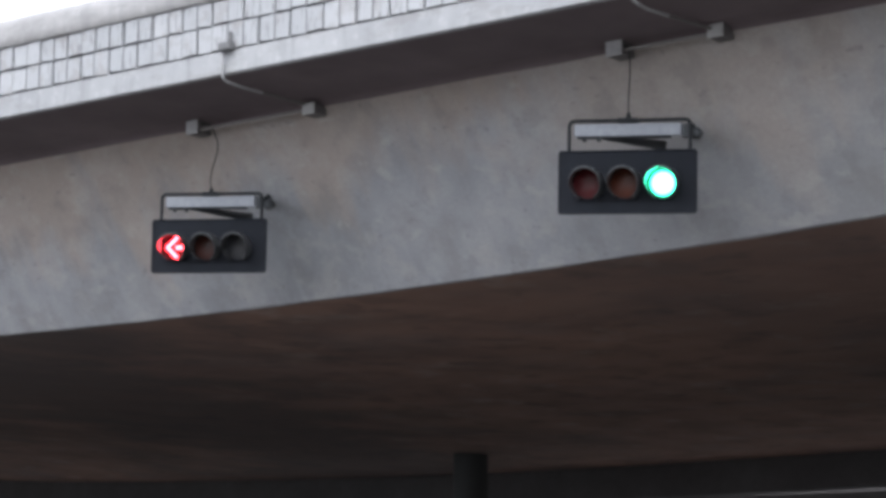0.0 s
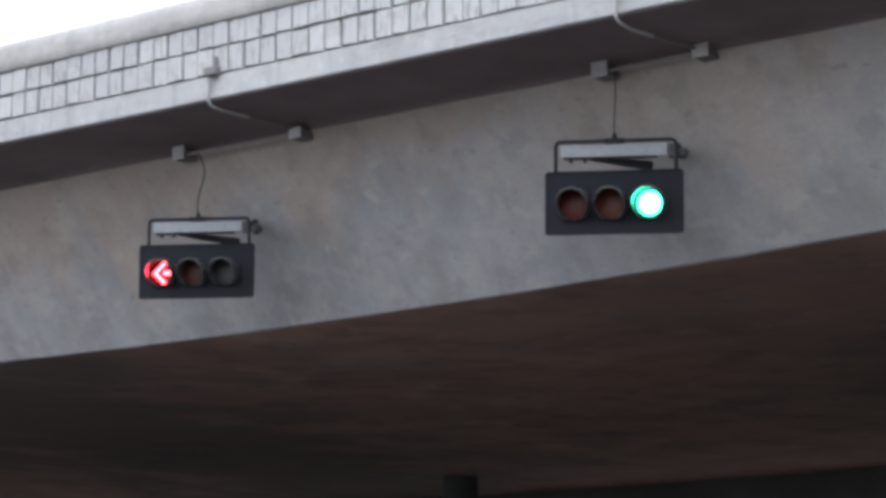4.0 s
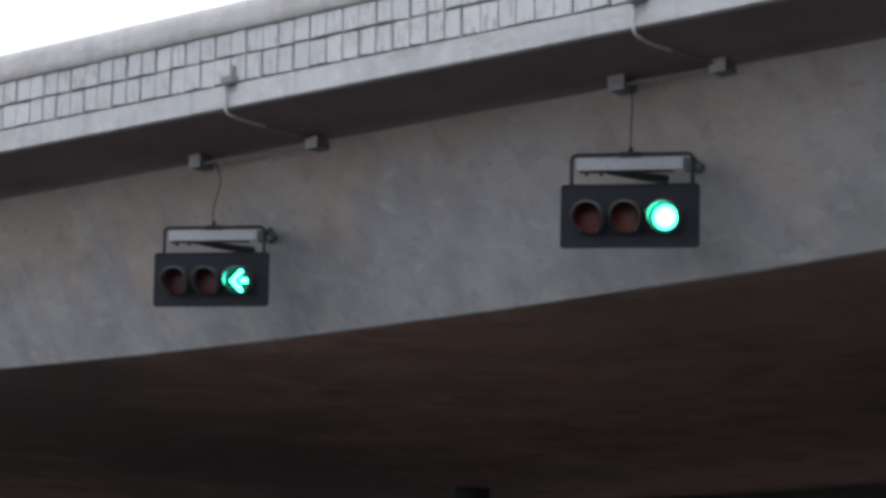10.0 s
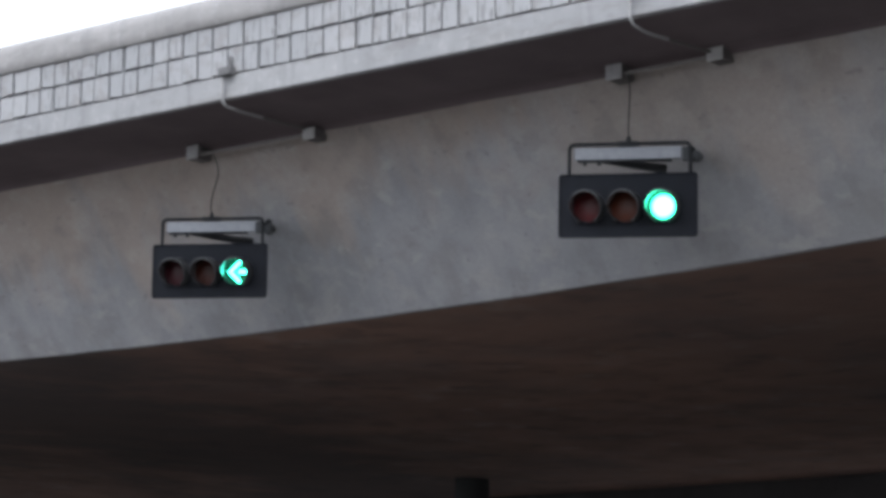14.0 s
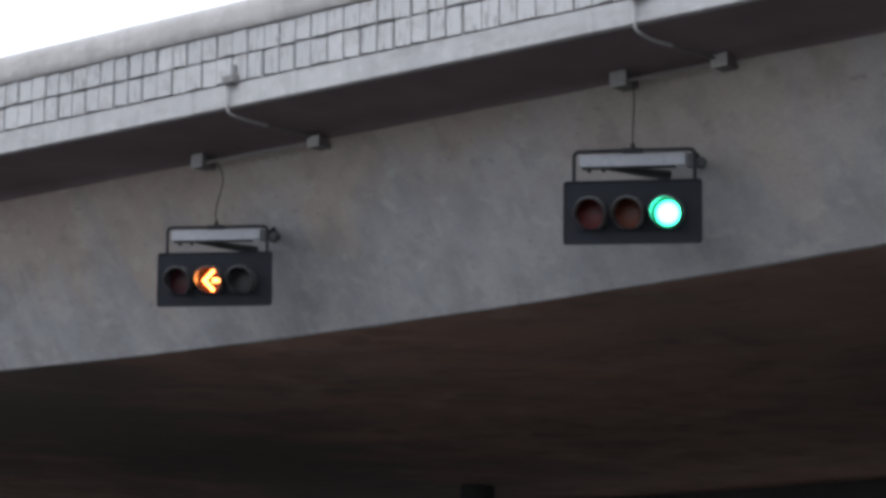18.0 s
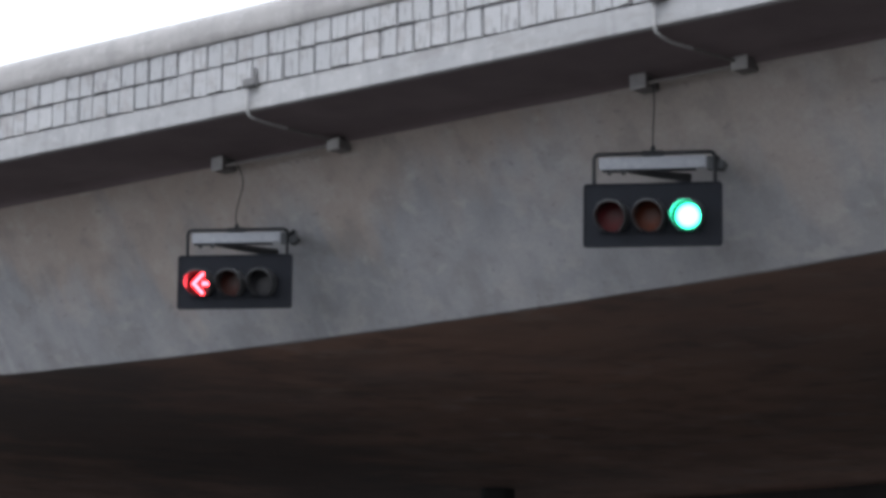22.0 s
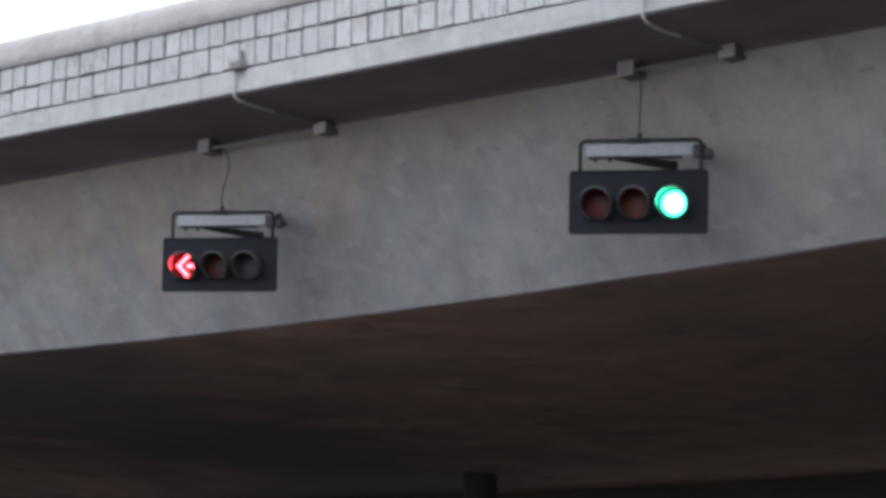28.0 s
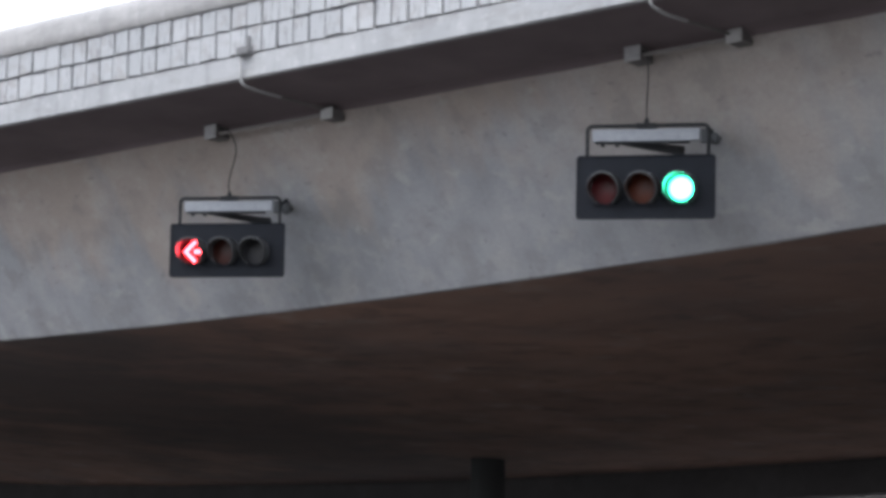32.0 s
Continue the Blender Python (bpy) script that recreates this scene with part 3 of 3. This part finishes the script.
def arrow(bm, y):
    """A left-pointing arrow of light: two barbs and a short shaft."""
    def stroke(p, q, w):
        p, q = Vector((p[0], 0, p[1])), Vector((q[0], 0, q[1]))
        d = (q - p).normalized()
        u = Vector((-d.z, 0, d.x)) * w / 2
        ring = [p + u, q + u, q + u * 0.7 + d * w * 0.35, q - u * 0.7 + d * w * 0.35, q - u, p - u]
        a = [bm.verts.new((v.x, y - 0.006, v.z)) for v in ring]
        b = [bm.verts.new((v.x, y + 0.004, v.z)) for v in ring]
        bm.faces.new(a)
        bm.faces.new(b[::-1])
        for j in range(6):
            bm.faces.new((a[j], b[j], b[(j + 1) % 6], a[(j + 1) % 6]))
    stroke((-0.102, -0.012), (0.014, 0.108), 0.039)
    stroke((-0.102, 0.012), (0.014, -0.108), 0.039)
    stroke((0.006, 0.0), (0.096, 0.0), 0.047)
    return bm


def signal(name_label, m, lenses, arm_to):
    """A horizontal three-section signal head with backplate, pipe yoke and wall arm. arm_to: own-space point where the arm meets the web."""
    head = new("traffic_signal")
    head.matrix_world = m
    tagged(head, name_label, "traffic signal", "signals under the overpass")
    # backplate with rounded corners and a window behind the sections
    bm = bmesh.new()
    pts = plate_outline(PW, PH, 0.036)
    rows = [[(x * k, y, z * k2) for x, z in pts] for y, k, k2 in ((0.004, 0.998, 0.996), (-0.004, 1, 1), (-0.007, 0.997, 0.994))]
    slab(bm, rows)
    plate = part("backplate", bm, M_BLACK, head, "flat black backplate with rounded corners")
    bm = bmesh.new()
    rows = []
    for y, g in ((-0.004, 0.0), (-0.016, 0.0), (-0.020, 0.004)):
        rows.append([(x * (PW - 2 * g) / PW, y, z * (PH - 2 * g) / PH) for x, z in pts])
    outer = [[bm.verts.new(p) for p in r] for r in rows]
    inner = [bm.verts.new((p[0] * 0.978, -0.0165, p[2] * 0.95)) for p in rows[-1]]
    n = len(pts)
    for a, b in zip(outer + [], outer[1:] + [inner]):
        for j in range(n):
            bm.faces.new((a[j], a[(j + 1) % n], b[(j + 1) % n], b[j]))
    part("backplate_rim", bm, M_BLACK, plate)
    visors, glows = [], {}
    for cx, (lens_mat, lit) in zip(LENS_X, lenses):
        # section: door in front, body behind
        bm = bmesh.new()
        block(bm, cx - 0.172, cx + 0.172, -0.010, -0.005, LENS_Z - 0.168, LENS_Z + 0.168, 0.002, 1)
        block(bm, cx - 0.172, cx + 0.172, 0.006, 0.20, -0.165, 0.165, 0.03, 3)
        sec = part("signal_section", bm, M_BLACK, head)
        bm = bmesh.new()
        rim = []
        for j in range(33):
            a = 2 * math.pi * j / 32
            c, s = math.cos(a), math.sin(a)
            rim.append([(0.158 * c, -0.030, 0.158 * s), (0.158 * c, -0.046, 0.158 * s), (0.1425 * c, -0.048, 0.1425 * s), (0.1405 * c, -0.030, 0.1405 * s)])
        sheet(bm, rim)
        ring = part("lens_rim", bm, M_BLACK, sec)
        ring.location = (cx, 0, LENS_Z)
        bm = disc(bmesh.new(), 0, -0.036, 0, 0.1405, 0.014)
        ln = part("lens", bm, lens_mat, sec, smooth=True)
        ln.location = (cx, 0, LENS_Z)
        bm = visor(bmesh.new(), 0.150, -0.040, 0.245)
        vi = part("visor", bm, M_VISOR, sec, "faded grey tunnel visor", True)
        li = part("visor_lining", visor(bmesh.new(), 0.150, -0.040, 0.245, True), M_LINING, sec, "glossy black inside of the visor", True)
        for ob in (vi, li):
            ob.location = (cx, 0, LENS_Z)
            ob.rotation_euler = (radians(4), 0, 0)
        if lit:
            glows[lit[0]] = (part(lit[0], arrow(bmesh.new(), -0.058), lit[1], head, lit[2]), cx)
            part("lit_lens", disc(bmesh.new(), 0, -0.039, 0, 0.139, 0.014), lit[3], glows[lit[0]][0], "lens disc with a faint glow, partly for the halo round the arrow", True)
    # pipe yoke
    hx0, hx1, top = -PW / 2 + 0.095, PW / 2 - 0.075, PH / 2 + 0.292
    bm = tube(bmesh.new(), bend([(hx0, 0.03, PH / 2 - 0.06), (hx0, 0.03, top), (hx1, 0.03, top), (hx1, 0.03, PH / 2 - 0.06)], 0.06), 0.019)
    yoke = part("pipe_yoke", bm, M_PIPE, head, "dark bent pipe yoke", True)
    # galvanised channel inside the yoke
    bx0, bx1, bz0, bz1 = hx0 + 0.045, hx1 - 0.085, top - 0.150, top - 0.030
    bm = block(bmesh.new(), bx0, bx1, 0.03, 0.10, bz0, bz1, 0.010, 2)
    channel = part("mounting_channel", bm, M_GALV, head, "pale galvanised mounting channel")
    bm = bmesh.new()
    block(bm, bx0 + 0.03, bx1 - 0.10, 0.035, 0.11, bz0 - 0.018, bz0 + 0.002, 0.003, 1)
    part("channel_lip", bm, M_PIPE, channel)
    part("channel_bracket", block(bmesh.new(), bx1 + 0.006, hx1 - 0.012, 0.04, 0.12, bz0 - 0.02, bz1 - 0.005, 0.012, 2), M_BRACE, channel, "dark bracket at the channel's end")
    for u in (0.10, 0.24):
        bm = tube(bmesh.new(), [(bx0 + u, 0.05, bz0 - 0.05), (bx0 + u, 0.05, bz0)], 0.020, 8)
        part("bolt", bm, M_PIPE, channel)
    # clamp on top where the cable enters
    bm = bmesh.new()
    block(bm, -0.105, 0.105, 0.0, 0.06, top - 0.026, top + 0.024, 0.012, 2)
    tube(bm, [(0, 0.03, top + 0.02), (0, 0.03, top + 0.06), (0, 0.03, top + 0.075)], [0.026, 0.022, 0.012], 10)
    part("cable_clamp", bm, M_PIPE, yoke)
    # wall arm at the end of the yoke and a brace behind the channel
    a = Vector(arm_to)
    bm = tube(bmesh.new(), [(hx1 + 0.085, 0.08, top - 0.13), a], 0.032)
    arm = part("wall_arm", bm, M_BRACE, head, "short dark wall arm", True)
    bm = block(bmesh.new(), hx1 + 0.005, hx1 + 0.10, 0.03, 0.17, top - 0.18, top - 0.07, 0.045, 4)
    part("arm_clamp", bm, M_BRACE, arm, "", True)
    d = (a - Vector((hx1 + 0.085, 0.08, top - 0.13))).normalized()
    bm = tube(bmesh.new(), [a - d * 0.03, a + d * 0.03], 0.08, 18)
    part("wall_flange", bm, M_PIPE, arm)
    b0, b1 = Vector((bx0 + 0.28, 0.09, bz0 - 0.005)), Vector((PW / 2 - 0.41 + 0.12 * (a.y - 0.04), a.y - 0.02, PH / 2 + 0.10))
    bm = tube(bmesh.new(), [b0, b0.lerp(b1, 0.5), b1], [0.022, 0.038, 0.05], 10)
    part("brace", bm, M_BRACE, head, "dark tapered brace", True)
    return head, glows


def web_c(s, z):
    t = (z_web(s) - z) / (z_web(s) - z_near(s))
    return C_WEB + (c_foot(s) - C_WEB) * t


M_A = pose(-2.470, 21.95, 5.413) @ pose(0, 0, 0, 0, 0, -9.0) @ pose(0, 0, 0, 3.5) @ pose(0, 0, 0, 0, 1.1, 0)
M_B = pose(1.90, 18.4, 5.37) @ pose(0, 0, 0, 0, 0, -14.0) @ pose(0, 0, 0, 4.5) @ pose(0, 0, 0, 0, 2.2, 0)


def arm_end(m):
    """Where the arm that leaves the yoke backwards meets the web."""
    inv = overpass.matrix_world.inverted()
    for i in range(200):
        d = i * 0.01
        own = Vector((PW / 2 + 0.01 - 0.25 * d, 0.08 + d, PH / 2 + 0.16 + 0.25 * d))
        p = inv @ (m @ own)
        if p.y >= web_c(-p.x, p.z):
            return own
    return own


SIGNAL_A, GLOWS = signal(
    "black horizontal left-turn arrow signal hung from the overpass", M_A,
    ((M_LENS_DARK_RED, ("red_arrow", M_RED_ARROW, "glowing red left arrow", M_RED_LENS)),
     (M_LENS_DARK_AMBER, ("amber_arrow", M_AMBER_ARROW, "glowing amber left arrow", M_AMBER_LENS)),
     (M_LENS_SMOKE, ("green_arrow", M_GREEN_ARROW, "glowing green left arrow", M_GREEN_LENS))), arm_end(M_A))
SIGNAL_B, _ = signal(
    "black horizontal signal with a lit green ball hung from the overpass", M_B,
    ((M_LENS_RED, None), (M_LENS_AMBER, None), (M_GREEN_BALL, None)), arm_end(M_B))


# ---- conduit runs and junction boxes ----
def junction_box(label, s, c, z, w, h, d, lid):
    ob = new("junction_box")
    ob.matrix_world = overpass.matrix_world @ pose(-s, c, z)
    tagged(ob, label, "junction box", "junction boxes on the overpass")
    part("box_body", block(bmesh.new(), -w / 2, w / 2, -d / 2, d / 2 + 0.07, -h / 2, h / 2, 0.008, 2), M_SIDE, ob, "box body coloured dark for the shade on its side")
    part("box_lid", block(bmesh.new(), -w / 2 - 0.006, w / 2 + 0.006, -d / 2 - 0.014, -d / 2 + 0.004, -h / 2 - 0.006, h / 2 + 0.006, 0.006, 2), lid, ob)
    for u in (-1, 1):
        part("lid_screw", tube(bmesh.new(), [(u * w * 0.36, -d / 2 - 0.022, -h * 0.34), (u * w * 0.36, -d / 2 - 0.010, -h * 0.34)], 0.008, 8), lid, ob)
    return ob


def conduit_run(s_cap, z_cap, s_wall, s_hang, drops, signal_m, sway, out):
    """Weatherhead on the edge beam, bent conduit under the overhang to a box on the web, a level conduit to the hanging box, and the cable."""
    inv = overpass.matrix_world
    zf, zw = z_face(s_cap), z_web(s_wall)
    run = new("conduit")
    run.matrix_world = inv
    tagged(run, "pale grey steel conduit bent under the deck edge", "conduit", "conduits on the overpass")
    y0 = C_FACE - 0.045
    pts = bend([(-s_cap, y0, z_cap), (-s_cap, y0, zf - 0.075), (-s_cap - 0.05, C_FACE + 0.28, zf - 0.075), (-s_wall - 0.05, C_WEB - 0.14, zw - 0.045)], 0.10, 8)
    k = len(pts) - 1
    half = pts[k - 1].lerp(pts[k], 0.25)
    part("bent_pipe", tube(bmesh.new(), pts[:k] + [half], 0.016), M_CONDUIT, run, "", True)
    part("inner_pipe", tube(bmesh.new(), [half, pts[k]], 0.0165), M_CONDUIT_SHADE, run, "conduit length coloured dark for the shade under the deck", True)
    wall_drop, hang_drop, pipe_drop = drops
    a, b = (-s_wall, C_WEB - 0.10, z_web(s_wall) - pipe_drop), (-s_hang, C_WEB - 0.10, z_web(s_hang) - pipe_drop)
    part("level_pipe", tube(bmesh.new(), [a, b], 0.018), M_CONDUIT_BROWN, run, "brownish level conduit length", True)
    cap = new("weatherhead")
    cap.matrix_world = inv @ pose(-s_cap, y0, z_cap)
    tagged(cap, "small grey metal conduit fitting on the parapet", "conduit fitting", "conduit fittings on the parapet")
    bm = bmesh.new()
    block(bm, -0.025, 0.15, -0.055, 0.04, -0.045, 0.05, 0.015, 2)
    part("fitting_body", bm, M_FITTING, cap)
    bm = tube(bmesh.new(), [(0.10, 0.015, 0.04), (0.10, 0.015, 0.15), (0.10, 0.015, 0.165)], [0.022, 0.022, 0.016], 10)
    part("fitting_hub", bm, M_FITTING, cap, "", True)
    junction_box("grey metal junction box where the conduit meets the girder", s_wall, C_WEB - 0.06, z_web(s_wall) - wall_drop, 0.165, 0.118, 0.13, M_LID)
    junction_box("grey metal box from which the signal cable hangs", s_hang, C_WEB - 0.08, z_web(s_hang) - hang_drop, 0.178, 0.152, 0.15, M_CONDUIT)
    # cable
    top = inv @ Vector((-s_hang + out, C_WEB - 0.09, z_web(s_hang) - hang_drop))
    end = signal_m @ Vector((0, 0.03, PH / 2 + 0.292 + 0.07))
    cable = new("signal_cable")
    tagged(cable, "thin black cable drooping to the signal", "cable", "signal cables")
    pts = []
    for i in range(17):
        t = i / 16
        p = top.lerp(end, t)
        bulge = math.sin(math.pi * min(1.0, t * 1.05))
        p.x += sway * bulge + sway * 0.5 * math.sin(2 * math.pi * t)
        pts.append(p)
    part("cable_cord", tube(bmesh.new(), pts, 0.008, 8), M_CABLE, cable, "", True)
    bm = tube(bmesh.new(), [pts[0] + Vector((-0.10, 0, 0.02)), pts[0], pts[1]], 0.013, 8)
    part("cable_tail", bm, M_CABLE, cable, "", True)


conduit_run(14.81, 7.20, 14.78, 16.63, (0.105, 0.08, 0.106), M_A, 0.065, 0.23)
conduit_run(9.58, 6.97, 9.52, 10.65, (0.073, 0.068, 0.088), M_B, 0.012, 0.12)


# ---- passing car ----
def hull(bm, sections):
    slab(bm, sections)
    return bm


def passing_car(label, drop, bar):
    """A tall white patrol car with a roof light bar. Own space: y forward, origin on the ground under the tail."""
    car = new("car")
    tagged(car, label, "car", "passing cars")
    def ring(y, w, z0, z1, r=0.12):
        z0, z1 = z0 - drop * (z0 > 2), z1 - drop * (z1 > 1.5)
        return [(x * 1.0, y, (z0 + z1) / 2 + z) for x, z in plate_outline(2 * w, z1 - z0, r, 4)]
    part("body", hull(bmesh.new(), [ring(0.02, 0.78, 0.45, 1.18), ring(0.12, 0.88, 0.32, 1.26), ring(0.9, 0.92, 0.30, 1.29), ring(2.6, 0.93, 0.30, 1.27), ring(3.4, 0.91, 0.30, 1.20), ring(4.3, 0.84, 0.34, 1.06), ring(4.5, 0.70, 0.42, 0.92)]), M_CAR, car, "white painted body", True)
    part("cabin_glass", hull(bmesh.new(), [ring(0.10, 0.74, 1.15, 1.66, 0.16), ring(0.34, 0.70, 1.15, 2.02, 0.16), ring(1.2, 0.70, 1.15, 2.10, 0.16), ring(2.3, 0.69, 1.15, 2.06, 0.16), ring(3.2, 0.72, 1.12, 1.30, 0.08)]), M_CAR_GLASS, car, "dark tinted windows", True)
    part("roof", hull(bmesh.new(), [ring(0.26, 0.66, 2.02, 2.10, 0.03), ring(0.7, 0.69, 2.06, 2.16, 0.04), ring(1.5, 0.69, 2.08, 2.17, 0.04), ring(2.35, 0.66, 2.04, 2.12, 0.03)]), M_CAR, car, "", True)
    for u in (-1, 1):
        part("rear_pillar", tube(bmesh.new(), [(u * 0.76, 0.08, 1.2), (u * 0.72, 0.14, 1.62), (u * 0.64, 0.30, 2.06 - drop)], [0.11, 0.10, 0.07], 10), M_CAR, car, "", True)
        part("front_pillar", tube(bmesh.new(), [(u * 0.74, 3.2, 1.26), (u * 0.66, 2.3, 2.07 - drop)], 0.045, 8), M_CAR, car, "", True)
        bm = block(bmesh.new(), u * 0.80 - 0.08, u * 0.80 + 0.08, -0.02, 0.16, 0.82, 1.14, 0.03, 2)
        part("tail_light", bm, M_CAR_RED, car, "red tail light")
        bm = block(bmesh.new(), u * 1.02 - 0.10, u * 1.02 + 0.10, 2.95, 3.10, 1.22, 1.38, 0.04, 2)
        part("door_mirror", bm, M_CAR, car)
        for y in (0.85, 3.55):
            wheel = part("wheel", tube(bmesh.new(), [(u * 0.70, y, 0.33), (u * 0.93, y, 0.33)], 0.33, 28), M_CAR_TRIM, car, "black tyre on alloy rim")
            part("rim", tube(bmesh.new(), [(u * 0.92, y, 0.33), (u * 0.94, y, 0.33)], 0.21, 20), M_CAR_CHROME, wheel)
    if bar:
        # light bar on the roof: one red module lit
        rail = part("light_bar", block(bmesh.new(), -1.02, 0.72, 0.62, 0.92, 2.155, 2.185, 0.012, 2), M_CAR_TRIM, car, "roof light bar")
        rows = []
        for x, w, h in ((-0.73, 0.05, 0.03), (-0.70, 0.10, 0.065), (-0.62, 0.13, 0.08), (0.20, 0.13, 0.085)):
            rows.append([(x, 0.77 - w, 2.185), (x, 0.77 - w * 0.7, 2.185 + h), (x, 0.77 + w * 0.7, 2.185 + h), (x, 0.77 + w, 2.185)])
        left = [[(x - 0.3 * (x < 0), y, z) for x, y, z in row] for row in rows]
        part("bar_lens", slab(bmesh.new(), left), M_BAR, rail, "pale shiny light bar cover", True)
        rows = [[(-x + 0.03, y, z) for x, y, z in row] for row in rows]
        rows[-1] = [(0.43, y, z) for x, y, z in rows[-1]]
        part("bar_lens", slab(bmesh.new(), rows), M_BAR, rail, "pale shiny light bar cover", True)
        part("red_beacon", block(bmesh.new(), 0.265, 0.465, 0.63, 0.91, 2.186, 2.262, 0.02, 3), M_BRAKE, rail, "lit red beacon module")
        part("bar_bracket", tube(bmesh.new(), [(0.52, 0.66, 2.135), (0.66, 0.66, 2.13), (0.76, 0.67, 2.12)], [0.018, 0.018, 0.012], 8), M_CAR_CHROME, rail, "bright metal bracket", True)
        for u in (-0.6, 0.6):
            part("bar_foot", block(bmesh.new(), u - 0.05, u + 0.05, 0.70, 0.84, 2.02, 2.165, 0.01, 1), M_CAR_TRIM, rail)
    part("bumper", block(bmesh.new(), -0.84, 0.84, -0.06, 0.22, 0.36, 0.66, 0.06, 3), M_CAR, car)
    part("plate_recess", block(bmesh.new(), -0.27, 0.27, -0.02, 0.05, 0.76, 0.92, 0.01, 1), M_CAR_TRIM, car)
    return car


CAR = passing_car("white patrol car with a lit red beacon on its roof bar", 0.10, True)
CAR_TWO = passing_car("plain white car following the patrol car", 0.07, False)


# ---- small pieces of the parapet, last ----
facing_blocks()


def motions():
    # each arrow of light stands forward at its lens while lit and rests inside its section while dark
    def lamp_rows(spans):
        rows, on = [], pose(0, 0, 0)
        off = pose(0, 0.15, 0)
        state = spans[0][1]
        rows.append((0.0, on if state else off))
        for t, nxt in spans[1:]:
            rows.append((t - 0.034, on if state else off))
            rows.append((t, on if nxt else off))
            state = nxt
        rows.append((32.0, on if state else off))
        return rows

    for name, spans in (("red_arrow", ((0, 1), (4.5, 0), (20.57, 1))),
                        ("green_arrow", ((0, 0), (4.5, 1), (16.77, 0))),
                        ("amber_arrow", ((0, 0), (16.77, 1), (20.57, 0)))):
        ob, cx = GLOWS[name]
        walk(ob, [(t, pose(cx, 0, LENS_Z) @ m) for t, m in lamp_rows(spans)])
    # the car comes from behind, passes, brakes and stops under the deck
    head = 15.6
    ahead = Vector((math.sin(radians(head)), math.cos(radians(head)), 0))
    base = Vector((-2.15, 10.0, 0.0))
    rows = []
    for t, d in ((0.0, -116.0), (5.0, -62.0), (9.0, -17.6), (9.6, -9.5), (10.0, -4.1), (10.1, -2.75), (10.2, -1.42), (10.3, -0.10), (10.4, 1.28), (10.5, 2.75), (10.6, 4.15), (11.0, 9.2), (13.0, 35.0), (15.0, 58.0), (18.0, 78.0), (20.0, 82.0), (32.0, 82.0)):
        rows.append((t, Matrix.Translation(base + ahead * d) @ pose(0, 0, 0, 0, 0, -head) @ pose(-0.305, -0.77, 0.0)))
    walk(CAR, rows)
    side = Vector((-ahead.y, ahead.x, 0))
    rows = []
    for t, d in ((0.0, -136.0), (6.6, -62.0), (10.6, -17.6), (11.2, -9.5), (11.6, -4.1), (11.7, -2.75), (11.8, -1.40), (11.9, -0.25), (12.0, 1.0), (12.1, 2.4), (12.2, 3.7),
                 (12.6, 9.2), (14.6, 33.0), (16.6, 54.0), (19.0, 68.0), (21.0, 72.0), (32.0, 72.0)):
        rows.append((t, Matrix.Translation(base + ahead * d + side * 0.45) @ pose(0, 0, 0, 0, 0, -head) @ pose(-0.305, -0.77, 0.0)))
    walk(CAR_TWO, rows)


motions()
